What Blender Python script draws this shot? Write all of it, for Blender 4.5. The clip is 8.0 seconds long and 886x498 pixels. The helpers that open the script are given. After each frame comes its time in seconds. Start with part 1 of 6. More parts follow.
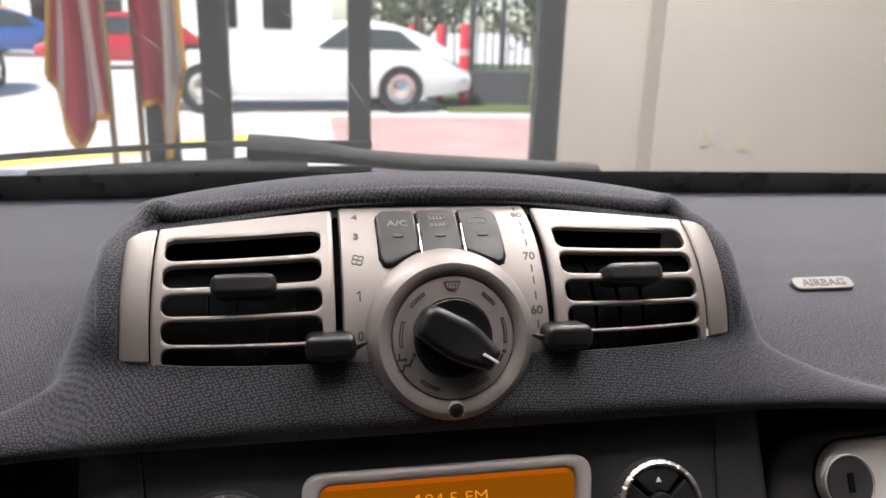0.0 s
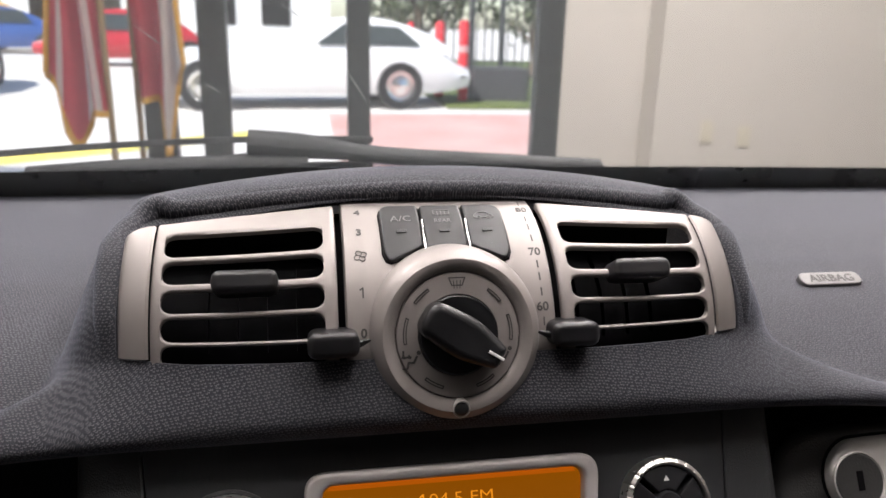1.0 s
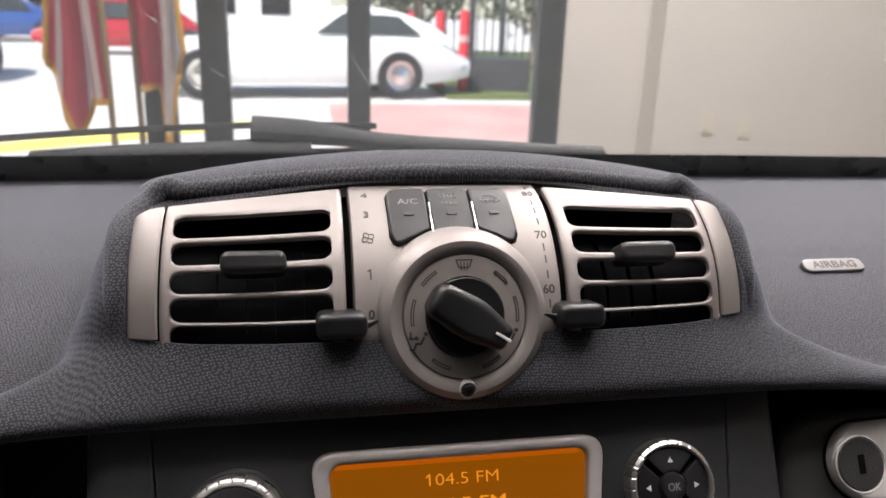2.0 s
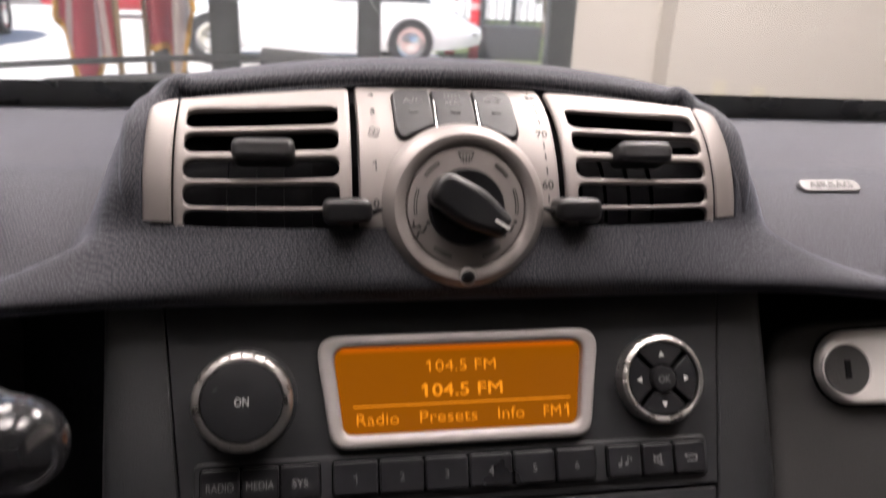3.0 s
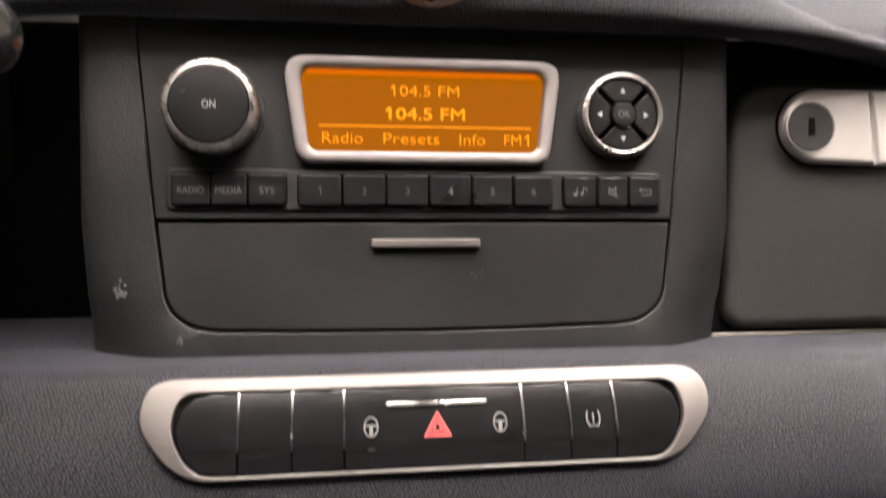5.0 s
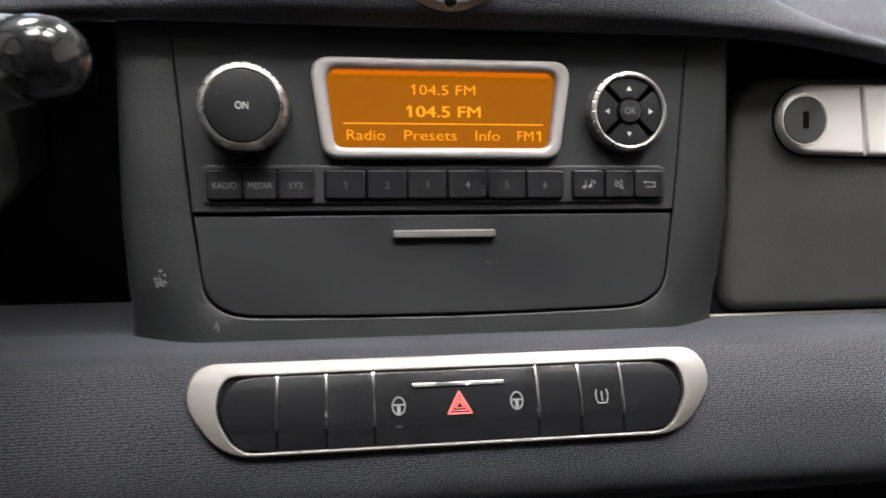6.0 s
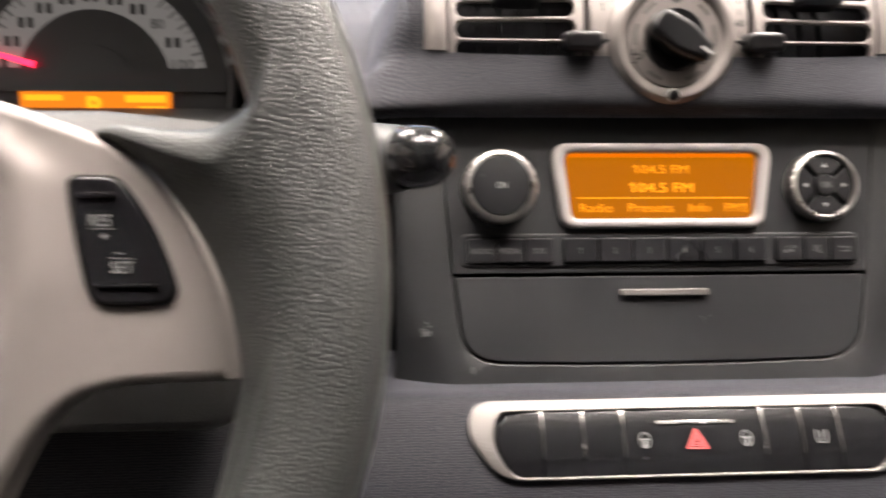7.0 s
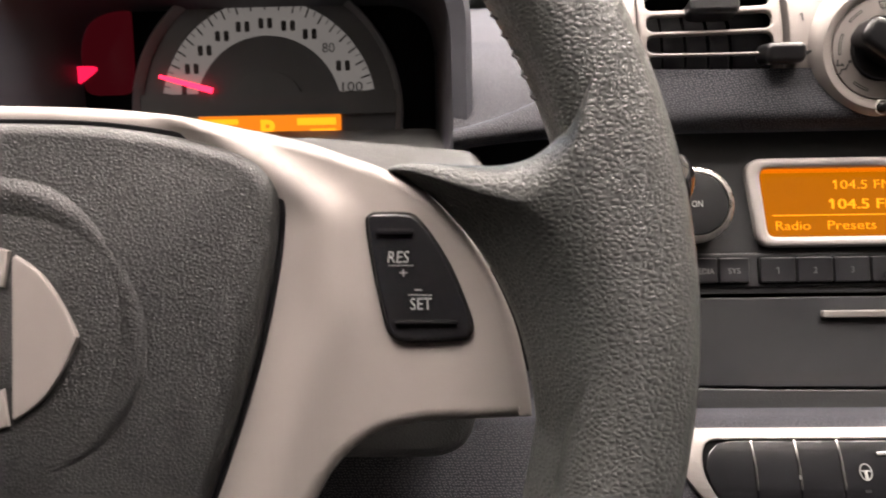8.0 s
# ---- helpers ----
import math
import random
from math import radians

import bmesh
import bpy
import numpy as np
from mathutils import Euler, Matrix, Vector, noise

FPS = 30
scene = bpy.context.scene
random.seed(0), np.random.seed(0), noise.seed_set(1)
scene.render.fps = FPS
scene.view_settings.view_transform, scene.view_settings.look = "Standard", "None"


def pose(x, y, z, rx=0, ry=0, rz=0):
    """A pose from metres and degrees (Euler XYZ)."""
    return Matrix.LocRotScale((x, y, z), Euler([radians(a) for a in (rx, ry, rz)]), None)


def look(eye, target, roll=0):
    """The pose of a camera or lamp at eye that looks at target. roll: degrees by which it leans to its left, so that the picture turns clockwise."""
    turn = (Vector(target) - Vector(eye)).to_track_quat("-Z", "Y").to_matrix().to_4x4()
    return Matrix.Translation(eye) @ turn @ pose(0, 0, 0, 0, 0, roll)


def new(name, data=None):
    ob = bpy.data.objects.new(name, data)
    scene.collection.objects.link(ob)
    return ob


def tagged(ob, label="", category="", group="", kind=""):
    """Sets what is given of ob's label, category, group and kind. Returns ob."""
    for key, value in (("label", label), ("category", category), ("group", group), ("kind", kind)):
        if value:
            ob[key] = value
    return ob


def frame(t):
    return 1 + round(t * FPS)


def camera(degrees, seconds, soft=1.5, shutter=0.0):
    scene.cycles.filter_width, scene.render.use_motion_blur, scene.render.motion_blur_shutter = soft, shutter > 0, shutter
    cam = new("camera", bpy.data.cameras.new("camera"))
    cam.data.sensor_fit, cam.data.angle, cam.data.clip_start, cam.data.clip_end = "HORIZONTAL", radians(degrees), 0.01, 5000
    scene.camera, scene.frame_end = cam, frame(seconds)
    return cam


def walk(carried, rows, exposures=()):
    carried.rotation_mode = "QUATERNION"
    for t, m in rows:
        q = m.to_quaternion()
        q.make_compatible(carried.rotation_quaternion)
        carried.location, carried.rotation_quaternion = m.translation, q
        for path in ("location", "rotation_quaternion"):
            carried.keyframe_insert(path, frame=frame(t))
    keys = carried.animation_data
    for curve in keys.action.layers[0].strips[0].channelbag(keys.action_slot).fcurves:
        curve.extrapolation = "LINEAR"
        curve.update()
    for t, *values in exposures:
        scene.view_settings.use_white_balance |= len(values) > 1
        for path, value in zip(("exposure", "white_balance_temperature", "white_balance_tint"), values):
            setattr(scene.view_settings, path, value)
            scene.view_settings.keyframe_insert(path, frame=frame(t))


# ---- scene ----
cam = camera(62.1, 8.0, shutter=0.5)
cam.data.dof.use_dof, cam.data.dof.focus_distance, cam.data.dof.aperture_fstop = True, 0.285, 16.0
PATH = [
    (0, (-0.054, 0.025, 1.081), (0.296, 1.911, 0.514), 1.6),
    (0.5, (-0.053, 0.031, 1.08), (0.296, 1.914, 0.503), 1.5),
    (1, (-0.055, 0.03, 1.079), (0.296, 1.913, 0.504), 1.5),
    (2.5, (-0.059, 0.024, 1.07), (0.288, 1.892, 0.444), 2.1),
    (3, (-0.059, 0.007, 1.049), (0.272, 1.862, 0.376), 2.6),
    (3.5, (-0.05, -0.007, 1.019), (0.273, 1.815, 0.261), 3.2),
    (4, (-0.05, -0.009, 1.017), (0.266, 1.798, 0.22), 3.3),
    (4.5, (-0.048, -0.017, 1.01), (0.255, 1.771, 0.168), 3.5),
    (5, (-0.038, -0.036, 0.985), (0.243, 1.716, 0.063), 3.9),
    (5.2, (-0.036, -0.04, 0.976), (0.237, 1.702, 0.032), 3.7),
    (6.3, (-0.073, -0.062, 1.01), (0.232, 1.645, 0.014), 4.1),
    (6.5, (-0.093, -0.079, 1.011), (0.166, 1.685, 0.104), 3.3),
    (6.7, (-0.116, -0.085, 1.017), (0.136, 1.698, 0.146), 3.1),
    (7, (-0.143, -0.093, 1.026), (-0.023, 1.713, 0.174), 1.2),
    (7.5, (-0.193, -0.089, 1.028), (-0.181, 1.723, 0.183), -0.8),
    (8, (-0.205, -0.085, 1.032), (-0.273, 1.73, 0.194), -1.7),
]
walk(cam, [(t, look(eye, target, roll)) for t, eye, target, roll in PATH],
     exposures=[(0.0, 0.81, 6440, 14), (2.5, 0.79, 6490, 15), (3.0, 1.03, 6650, 18), (3.5, 1.42, 6650, 20), (4.0, 1.75, 6850, 18), (4.5, 1.85, 6950, 17), (5.0, 1.64, 6980, 17), (6.3, 1.52, 6130, 7), (6.5, 1.60, 6130, 7),
                (7.0, 1.96, 6850, 14), (8.0, 1.94, 6980, 16)])
# ---- light ----
world = bpy.data.worlds.new("sky")
scene.world = world
world.use_nodes = True
_wn = world.node_tree.nodes
_sky = _wn.new("ShaderNodeTexSky")
_sky.sky_type = "NISHITA"
_sky.sun_disc = False
_sky.sun_elevation, _sky.sun_rotation = radians(49), radians(230)
world.node_tree.links.new(_sky.outputs[0], _wn["Background"].inputs[0])
_wn["Background"].inputs[1].default_value = 0.15


def lamp(name, kind, m, energy, color, **props):
    data = bpy.data.lights.new(name, kind)
    data.energy, data.color = energy, color
    ob = new(name, data)
    ob.matrix_world = m
    if kind == "SUN":
        data.angle = props["angle"]
    if kind == "AREA":
        data.shape, data.size, data.size_y, data.spread = "RECTANGLE", props["size"], props["size_y"], radians(props["beam"])
    return ob


lamp("sun", "SUN", look((-6, -5, 9), (0, 0, 0)), 5.0, (1.0, 0.95, 0.87), angle=radians(0.5))
# unseen ceiling lamps added to light the cabin; places and beams set for shading
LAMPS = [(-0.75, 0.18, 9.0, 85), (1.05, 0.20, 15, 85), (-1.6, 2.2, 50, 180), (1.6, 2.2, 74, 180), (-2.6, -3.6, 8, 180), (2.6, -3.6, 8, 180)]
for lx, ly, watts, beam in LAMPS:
    lamp("added_ceiling_lamp", "AREA", pose(lx, ly, 3.36), watts, (1.0, 0.94, 0.89), size=1.2, size_y=1.2, beam=beam)

# ---- materials ----
MATS = {}


def surf(name, base, rough=0.5, metal=0.0, var=0.12, vscale=30.0, grain=0.0, gscale=900.0, cells=False, coat=0.0, spec=0.5, rvar=0.08, second=None, stretch=(1, 1, 1), crease=None):
    """A procedural surface: two scales of colour variation, grain relief and uneven gloss."""
    m = bpy.data.materials.new(name)
    m.use_nodes = True
    n, l = m.node_tree.nodes, m.node_tree.links
    b = n["Principled BSDF"]
    b.inputs["Metallic"].default_value = metal
    b.inputs["Specular IOR Level"].default_value = spec
    if coat:
        b.inputs["Coat Weight"].default_value = coat
        b.inputs["Coat Roughness"].default_value = 0.08
    co = n.new("ShaderNodeTexCoord")
    big = n.new("ShaderNodeTexNoise")
    big.inputs["Scale"].default_value = vscale
    big.inputs["Detail"].default_value = 5.0
    fine = n.new("ShaderNodeTexNoise")
    fine.inputs["Scale"].default_value = gscale
    fine.inputs["Detail"].default_value = 3.0
    l.new(co.outputs["Object"], big.inputs["Vector"])
    l.new(co.outputs["Object"], fine.inputs["Vector"])
    add = n.new("ShaderNodeMath")
    add.operation = "MULTIPLY_ADD"
    add.inputs[1].default_value = 0.6
    half = n.new("ShaderNodeMath")
    half.operation = "MULTIPLY"
    half.inputs[1].default_value = 0.4
    l.new(fine.outputs["Fac"], half.inputs[0])
    l.new(big.outputs["Fac"], add.inputs[0])
    l.new(half.outputs[0], add.inputs[2])
    ramp = n.new("ShaderNodeMapRange")
    ramp.inputs["From Min"].default_value, ramp.inputs["From Max"].default_value = 0.3, 0.7
    l.new(add.outputs[0], ramp.inputs["Value"])
    mix = n.new("ShaderNodeMix")
    mix.data_type = "RGBA"
    lo = second if second else tuple(c * (1 - var) for c in base)
    hi = base if second else tuple(min(1, c * (1 + var)) for c in base)
    mix.inputs["A"].default_value, mix.inputs["B"].default_value = (*lo, 1), (*hi, 1)
    l.new(ramp.outputs[0], mix.inputs["Factor"])
    l.new(mix.outputs["Result"], b.inputs["Base Color"])
    rr = n.new("ShaderNodeMapRange")
    rr.inputs["From Min"].default_value, rr.inputs["From Max"].default_value = 0.3, 0.7
    rr.inputs["To Min"].default_value, rr.inputs["To Max"].default_value = max(0.02, rough - rvar), min(1, rough + rvar)
    l.new(big.outputs["Fac"], rr.inputs["Value"])
    l.new(rr.outputs[0], b.inputs["Roughness"])
    if grain:
        bump = n.new("ShaderNodeBump")
        bump.inputs["Strength"].default_value = 1.0
        bump.inputs["Distance"].default_value = grain
        if cells:
            warp = n.new("ShaderNodeTexNoise")
            warp.inputs["Scale"].default_value = gscale * 0.6
            push = n.new("ShaderNodeVectorMath")
            push.operation = "MULTIPLY_ADD"
            k = (0.15 if crease else 0.45) / gscale
            push.inputs[1].default_value = (k, k, k)
            l.new(co.outputs["Object"], warp.inputs["Vector"])
            l.new(warp.outputs["Color"], push.inputs[0])
            l.new(co.outputs["Object"], push.inputs[2])
            longer = n.new("ShaderNodeVectorMath")
            longer.operation = "MULTIPLY"
            longer.inputs[1].default_value = stretch
            l.new(push.outputs[0], longer.inputs[0])
            vor = n.new("ShaderNodeTexVoronoi")
            vor.feature = "SMOOTH_F1"
            vor.inputs["Smoothness"].default_value = 0.35
            vor.inputs["Scale"].default_value = gscale
            l.new(longer.outputs[0], vor.inputs["Vector"])
            inv = n.new("ShaderNodeMapRange")
            inv.interpolation_type = "SMOOTHSTEP"
            inv.inputs["From Min"].default_value, inv.inputs["From Max"].default_value = 0.75, 0.05
            l.new(vor.outputs["Distance"], inv.inputs["Value"])
            l.new(inv.outputs[0], bump.inputs["Height"])
            if crease:
                # flat pebbles parted by fine creases
                edge = n.new("ShaderNodeTexVoronoi")
                edge.feature = "DISTANCE_TO_EDGE"
                edge.inputs["Scale"].default_value = gscale
                l.new(longer.outputs[0], edge.inputs["Vector"])
                pebble = n.new("ShaderNodeMapRange")
                pebble.interpolation_type = "SMOOTHERSTEP"
                pebble.inputs["From Min"].default_value, pebble.inputs["From Max"].default_value = 0.0, 0.30
                l.new(edge.outputs["Distance"], pebble.inputs["Value"])
                l.new(pebble.outputs[0], bump.inputs["Height"])
                line = n.new("ShaderNodeMapRange")
                line.interpolation_type = "SMOOTHSTEP"
                line.inputs["From Min"].default_value, line.inputs["From Max"].default_value = 0.13, 0.01
                line.inputs["To Max"].default_value = 0.75
                l.new(edge.outputs["Distance"], line.inputs["Value"])
                worn = n.new("ShaderNodeMix")
                worn.data_type = "RGBA"
                worn.inputs["B"].default_value = (*crease, 1)
                l.new(line.outputs[0], worn.inputs["Factor"])
                l.new(mix.outputs["Result"], worn.inputs["A"])
                l.new(worn.outputs["Result"], b.inputs["Base Color"])
        else:
            l.new(fine.outputs["Fac"], bump.inputs["Height"])
        l.new(bump.outputs[0], b.inputs["Normal"])
    MATS[name] = m
    return m


def glow(name, color, strength):
    m = bpy.data.materials.new(name)
    m.use_nodes = True
    b = m.node_tree.nodes["Principled BSDF"]
    b.inputs["Base Color"].default_value = (0.006, 0.003, 0.001, 1)
    b.inputs["Roughness"].default_value = 0.35
    b.inputs["Specular IOR Level"].default_value = 0.12
    b.inputs["Emission Color"].default_value = (*color, 1)
    b.inputs["Emission Strength"].default_value = strength
    MATS[name] = m
    return m


def weave(name):
    """Knitted dashboard cloth."""
    m = bpy.data.materials.new(name)
    m.use_nodes = True
    n, l = m.node_tree.nodes, m.node_tree.links
    b = n["Principled BSDF"]
    b.inputs["Roughness"].default_value = 0.82
    b.inputs["Specular IOR Level"].default_value = 0.3
    # blue sheen stands in for sky light glancing off the cloth
    b.inputs["Sheen Weight"].default_value = 0.16
    b.inputs["Sheen Roughness"].default_value = 0.5
    b.inputs["Sheen Tint"].default_value = (0.74, 0.80, 1.0, 1)
    place = n.new("ShaderNodeTexCoord")
    uv = n.new("ShaderNodeVectorMath")
    uv.operation = "MULTIPLY"
    uv.inputs[1].default_value = (0.75, 1.0, 1.2)
    l.new(place.outputs["Object"], uv.inputs[0])
    # pale knitted flecks, one to a stitch, in slanting rows on a dark ground of finer threads
    axes = n.new("ShaderNodeSeparateXYZ")
    l.new(place.outputs["UV"], axes.inputs[0])
    slant, rows_of = n.new("ShaderNodeMath"), n.new("ShaderNodeMath")
    slant.operation, rows_of.operation = "MULTIPLY_ADD", "MULTIPLY"
    l.new(axes.outputs[1], slant.inputs[0])
    slant.inputs[1].default_value = -0.45
    l.new(axes.outputs[0], slant.inputs[2])
    l.new(axes.outputs[1], rows_of.inputs[0])
    rows_of.inputs[1].default_value = 1.15
    stitch_at = n.new("ShaderNodeCombineXYZ")
    l.new(slant.outputs[0], stitch_at.inputs[0])
    l.new(rows_of.outputs[0], stitch_at.inputs[1])
    fleck = n.new("ShaderNodeTexVoronoi")
    fleck.voronoi_dimensions = "2D"
    fleck.inputs["Scale"].default_value = 700.0
    fleck.inputs["Randomness"].default_value = 0.5
    l.new(stitch_at.outputs[0], fleck.inputs["Vector"])
    away = n.new("ShaderNodeVectorMath")
    away.operation = "SUBTRACT"
    l.new(stitch_at.outputs[0], away.inputs[0])
    l.new(fleck.outputs["Position"], away.inputs[1])
    part_of = n.new("ShaderNodeSeparateXYZ")
    l.new(away.outputs[0], part_of.inputs[0])
    # each stitch is a small V of two slanting legs
    leg, bow, line, reach, spot = n.new("ShaderNodeMath"), n.new("ShaderNodeMath"), n.new("ShaderNodeMath"), n.new("ShaderNodeMapRange"), n.new("ShaderNodeMath")
    leg.operation, bow.operation, line.operation, spot.operation = "ABSOLUTE", "MULTIPLY_ADD", "ABSOLUTE", "MULTIPLY"
    l.new(part_of.outputs[0], leg.inputs[0])
    l.new(leg.outputs[0], bow.inputs[0])
    bow.inputs[1].default_value = 1.3
    l.new(part_of.outputs[1], bow.inputs[2])
    l.new(bow.outputs[0], line.inputs[0])
    reach.interpolation_type = "SMOOTHSTEP"
    reach.inputs["From Min"].default_value, reach.inputs["From Max"].default_value = 0.00040, 0.00008
    l.new(line.outputs[0], reach.inputs["Value"])
    near = n.new("ShaderNodeMapRange")
    near.interpolation_type = "SMOOTHSTEP"
    near.inputs["From Min"].default_value, near.inputs["From Max"].default_value = 0.00058, 0.00030
    l.new(leg.outputs[0], near.inputs["Value"])
    l.new(reach.outputs[0], spot.inputs[0])
    l.new(near.outputs[0], spot.inputs[1])
    thread = n.new("ShaderNodeTexNoise")
    thread.inputs["Scale"].default_value = 1500.0
    thread.inputs["Detail"].default_value = 2.0
    l.new(uv.outputs[0], thread.inputs["Vector"])
    big = n.new("ShaderNodeTexNoise")
    big.inputs["Scale"].default_value = 14.0
    big.inputs["Detail"].default_value = 6.0
    l.new(uv.outputs[0], big.inputs["Vector"])
    ground = n.new("ShaderNodeMix")
    ground.data_type = "RGBA"
    ground.inputs["A"].default_value, ground.inputs["B"].default_value = (0.005, 0.0052, 0.0072, 1), (0.031, 0.032, 0.041, 1)
    l.new(thread.outputs["Fac"], ground.inputs["Factor"])
    knit = n.new("ShaderNodeMix")
    knit.data_type = "RGBA"
    knit.inputs["B"].default_value = (0.115, 0.112, 0.120, 1)
    l.new(spot.outputs[0], knit.inputs["Factor"])
    l.new(ground.outputs["Result"], knit.inputs["A"])
    dust = n.new("ShaderNodeMix")
    dust.data_type = "RGBA"
    dust.blend_type = "MULTIPLY"
    dust.inputs["Factor"].default_value = 0.45
    l.new(knit.outputs["Result"], dust.inputs["A"])
    l.new(big.outputs["Fac"], dust.inputs["B"])
    l.new(dust.outputs["Result"], b.inputs["Base Color"])
    rise = n.new("ShaderNodeMath")
    rise.operation = "MULTIPLY_ADD"
    rise.inputs[1].default_value = 0.6
    l.new(spot.outputs[0], rise.inputs[0])
    l.new(thread.outputs["Fac"], rise.inputs[2])
    bump = n.new("ShaderNodeBump")
    bump.inputs["Distance"].default_value = 0.00010
    l.new(rise.outputs[0], bump.inputs["Height"])
    l.new(bump.outputs[0], b.inputs["Normal"])
    MATS[name] = m
    return m


def clear_glass(name, tint=(1, 1, 1), rough=0.0, clear=1.0):
    m = bpy.data.materials.new(name)
    m.use_nodes = True
    b = m.node_tree.nodes["Principled BSDF"]
    b.inputs["Base Color"].default_value = (*tint, 1)
    b.inputs["Roughness"].default_value = rough
    b.inputs["Transmission Weight"].default_value = clear
    b.inputs["IOR"].default_value = 1.03
    MATS[name] = m
    return m


CLOTH = weave("dash_cloth")
GRAINED = surf("grained_black_plastic", (0.0172, 0.0177, 0.0190), 0.46, var=0.12, grain=0.00010, gscale=1500, cells=True)
CONSOLE = surf("console_black_plastic", (0.0122, 0.0126, 0.0142), 0.50, var=0.10, grain=0.00006, gscale=1800)
SOFT_BLACK = surf("soft_black_plastic", (0.0075, 0.0075, 0.0086), 0.38, var=0.15, grain=0.00002, gscale=1500)
# near-black, barely glossy: the shade of slots, gaps and recesses as a colour
SHADE_BLACK = surf("recess_shade_black", (0.0022, 0.0022, 0.0028), 0.75, var=0.2, spec=0.08)
FOOTWELL = surf("footwell_carpet", (0.016, 0.017, 0.021), 0.9, var=0.3, vscale=12, grain=0.0008, gscale=500, spec=0.2)
DOOR_PLASTIC = surf("glove_box_plastic", (0.027, 0.0264, 0.0262), 0.48, var=0.07, vscale=9, grain=0.00009, gscale=1100, cells=True)
KEY_BLACK = surf("satin_key_plastic", (0.0105, 0.0105, 0.0118), 0.30, var=0.12, rvar=0.04)
SATIN_BLACK = surf("satin_black_switch", (0.008, 0.008, 0.009), 0.20, var=0.1, rvar=0.015)
GLOSS = surf("gloss_black", (0.010, 0.010, 0.011), 0.12, var=0.1, rvar=0.04, coat=0.5)
SILVER = surf("satin_silver_paint", (0.255, 0.231, 0.221), 0.52, metal=0.6, var=0.03, vscale=18, grain=0.000012, gscale=2500, rvar=0.04)
SILVER_DULL = surf("satin_silver_lower", (0.19, 0.178, 0.170), 0.40, metal=0.6, var=0.04, vscale=20, grain=0.000012, gscale=2500)
# paler silver copy: the light on lock and sensor ring put in colour
LIT_SILVER = surf("lit_satin_silver", (0.60, 0.58, 0.56), 0.40, metal=0.35, var=0.03, vscale=18, grain=0.000012, gscale=2500, rvar=0.04)
RING = surf("satin_ring_metal", (0.58, 0.56, 0.54), 0.32, metal=1.0, var=0.06, vscale=150, rvar=0.08)
CHROME = surf("worn_chrome", (0.72, 0.71, 0.69), 0.2, metal=1.0, var=0.08, vscale=120, rvar=0.1)
LEATHER = surf("rim_leather", (0.0275, 0.0292, 0.0288), 0.35, spec=0.55, var=0.16, vscale=25, grain=0.00013, gscale=820, cells=True, rvar=0.06, stretch=(0.62, 1.0, 1.0), crease=(0.058, 0.061, 0.059))
PAD = surf("airbag_pad", (0.0115, 0.0115, 0.0121), 0.40, var=0.12, grain=0.00011, gscale=1150, cells=True, stretch=(0.8, 1, 1), crease=(0.011, 0.011, 0.011))
PRINT = surf("white_print", (0.45, 0.45, 0.44), 0.5, var=0.05)
PRINT_DIM = surf("grey_print", (0.15, 0.15, 0.15), 0.5, var=0.05)
INK = surf("dark_print", (0.035, 0.033, 0.031), 0.5, var=0.05)
RED_PRINT = surf("hazard_red", (0.55, 0.09, 0.09), 0.45, var=0.05)
RUBBER = surf("wiper_rubber", (0.014, 0.014, 0.015), 0.6, var=0.2, grain=0.0001, gscale=600)
GLASS = clear_glass("windscreen_glass")
# part-diffuse glass stands in for the glare that veils the view outside
VEILED_GLASS = clear_glass("veiled_windscreen_glass", (0.92, 0.95, 0.95), clear=0.87)
SCREEN = glow("lcd_backlight", (0.138, 0.039, 0.0003), 1.0)
SCREEN_EDGE = glow("lcd_edge_light", (0.24, 0.050, 0.001), 1.0)
LCD_TEXT = glow("lcd_text", (0.52, 0.17, 0.007), 1.0)
NEEDLE = glow("needle_red", (1.0, 0.02, 0.06), 1.3)

# ---- mesh helpers ----


def thing(name, at, label, category, group="", kind=""):
    ob = new(name)
    ob.empty_display_size = 0.02
    ob.location = at
    return tagged(ob, label, category, group, kind)


def part(name, bm, material, parent=None, label="", smooth=True, category="", kind="", group="", sharp=38):
    """Links a bmesh, given in world places, as ONE mesh object under a thing or a part."""
    bmesh.ops.recalc_face_normals(bm, faces=bm.faces)
    me = bpy.data.meshes.new(name)
    bm.to_mesh(me)
    bm.free()
    for p in me.polygons:
        p.use_smooth = smooth
    if smooth:
        me.set_sharp_from_angle(angle=radians(sharp))
    me.materials.append(material)
    ob = new(name, me)
    if parent is not None:
        ob.parent = parent
        if parent.parent is None:
            ob.matrix_parent_inverse = Matrix.Translation(-Vector(parent.location))
    return tagged(ob, label, category, group, kind)


def plane_frame(origin, lean, turn=0.0):
    """Local x to the right, y up along a face that leans back by so many degrees, z out of the face."""
    return Matrix.Translation(origin) @ Matrix.Rotation(radians(turn), 4, "Z") @ Matrix.Rotation(radians(90 - lean), 4, "X")


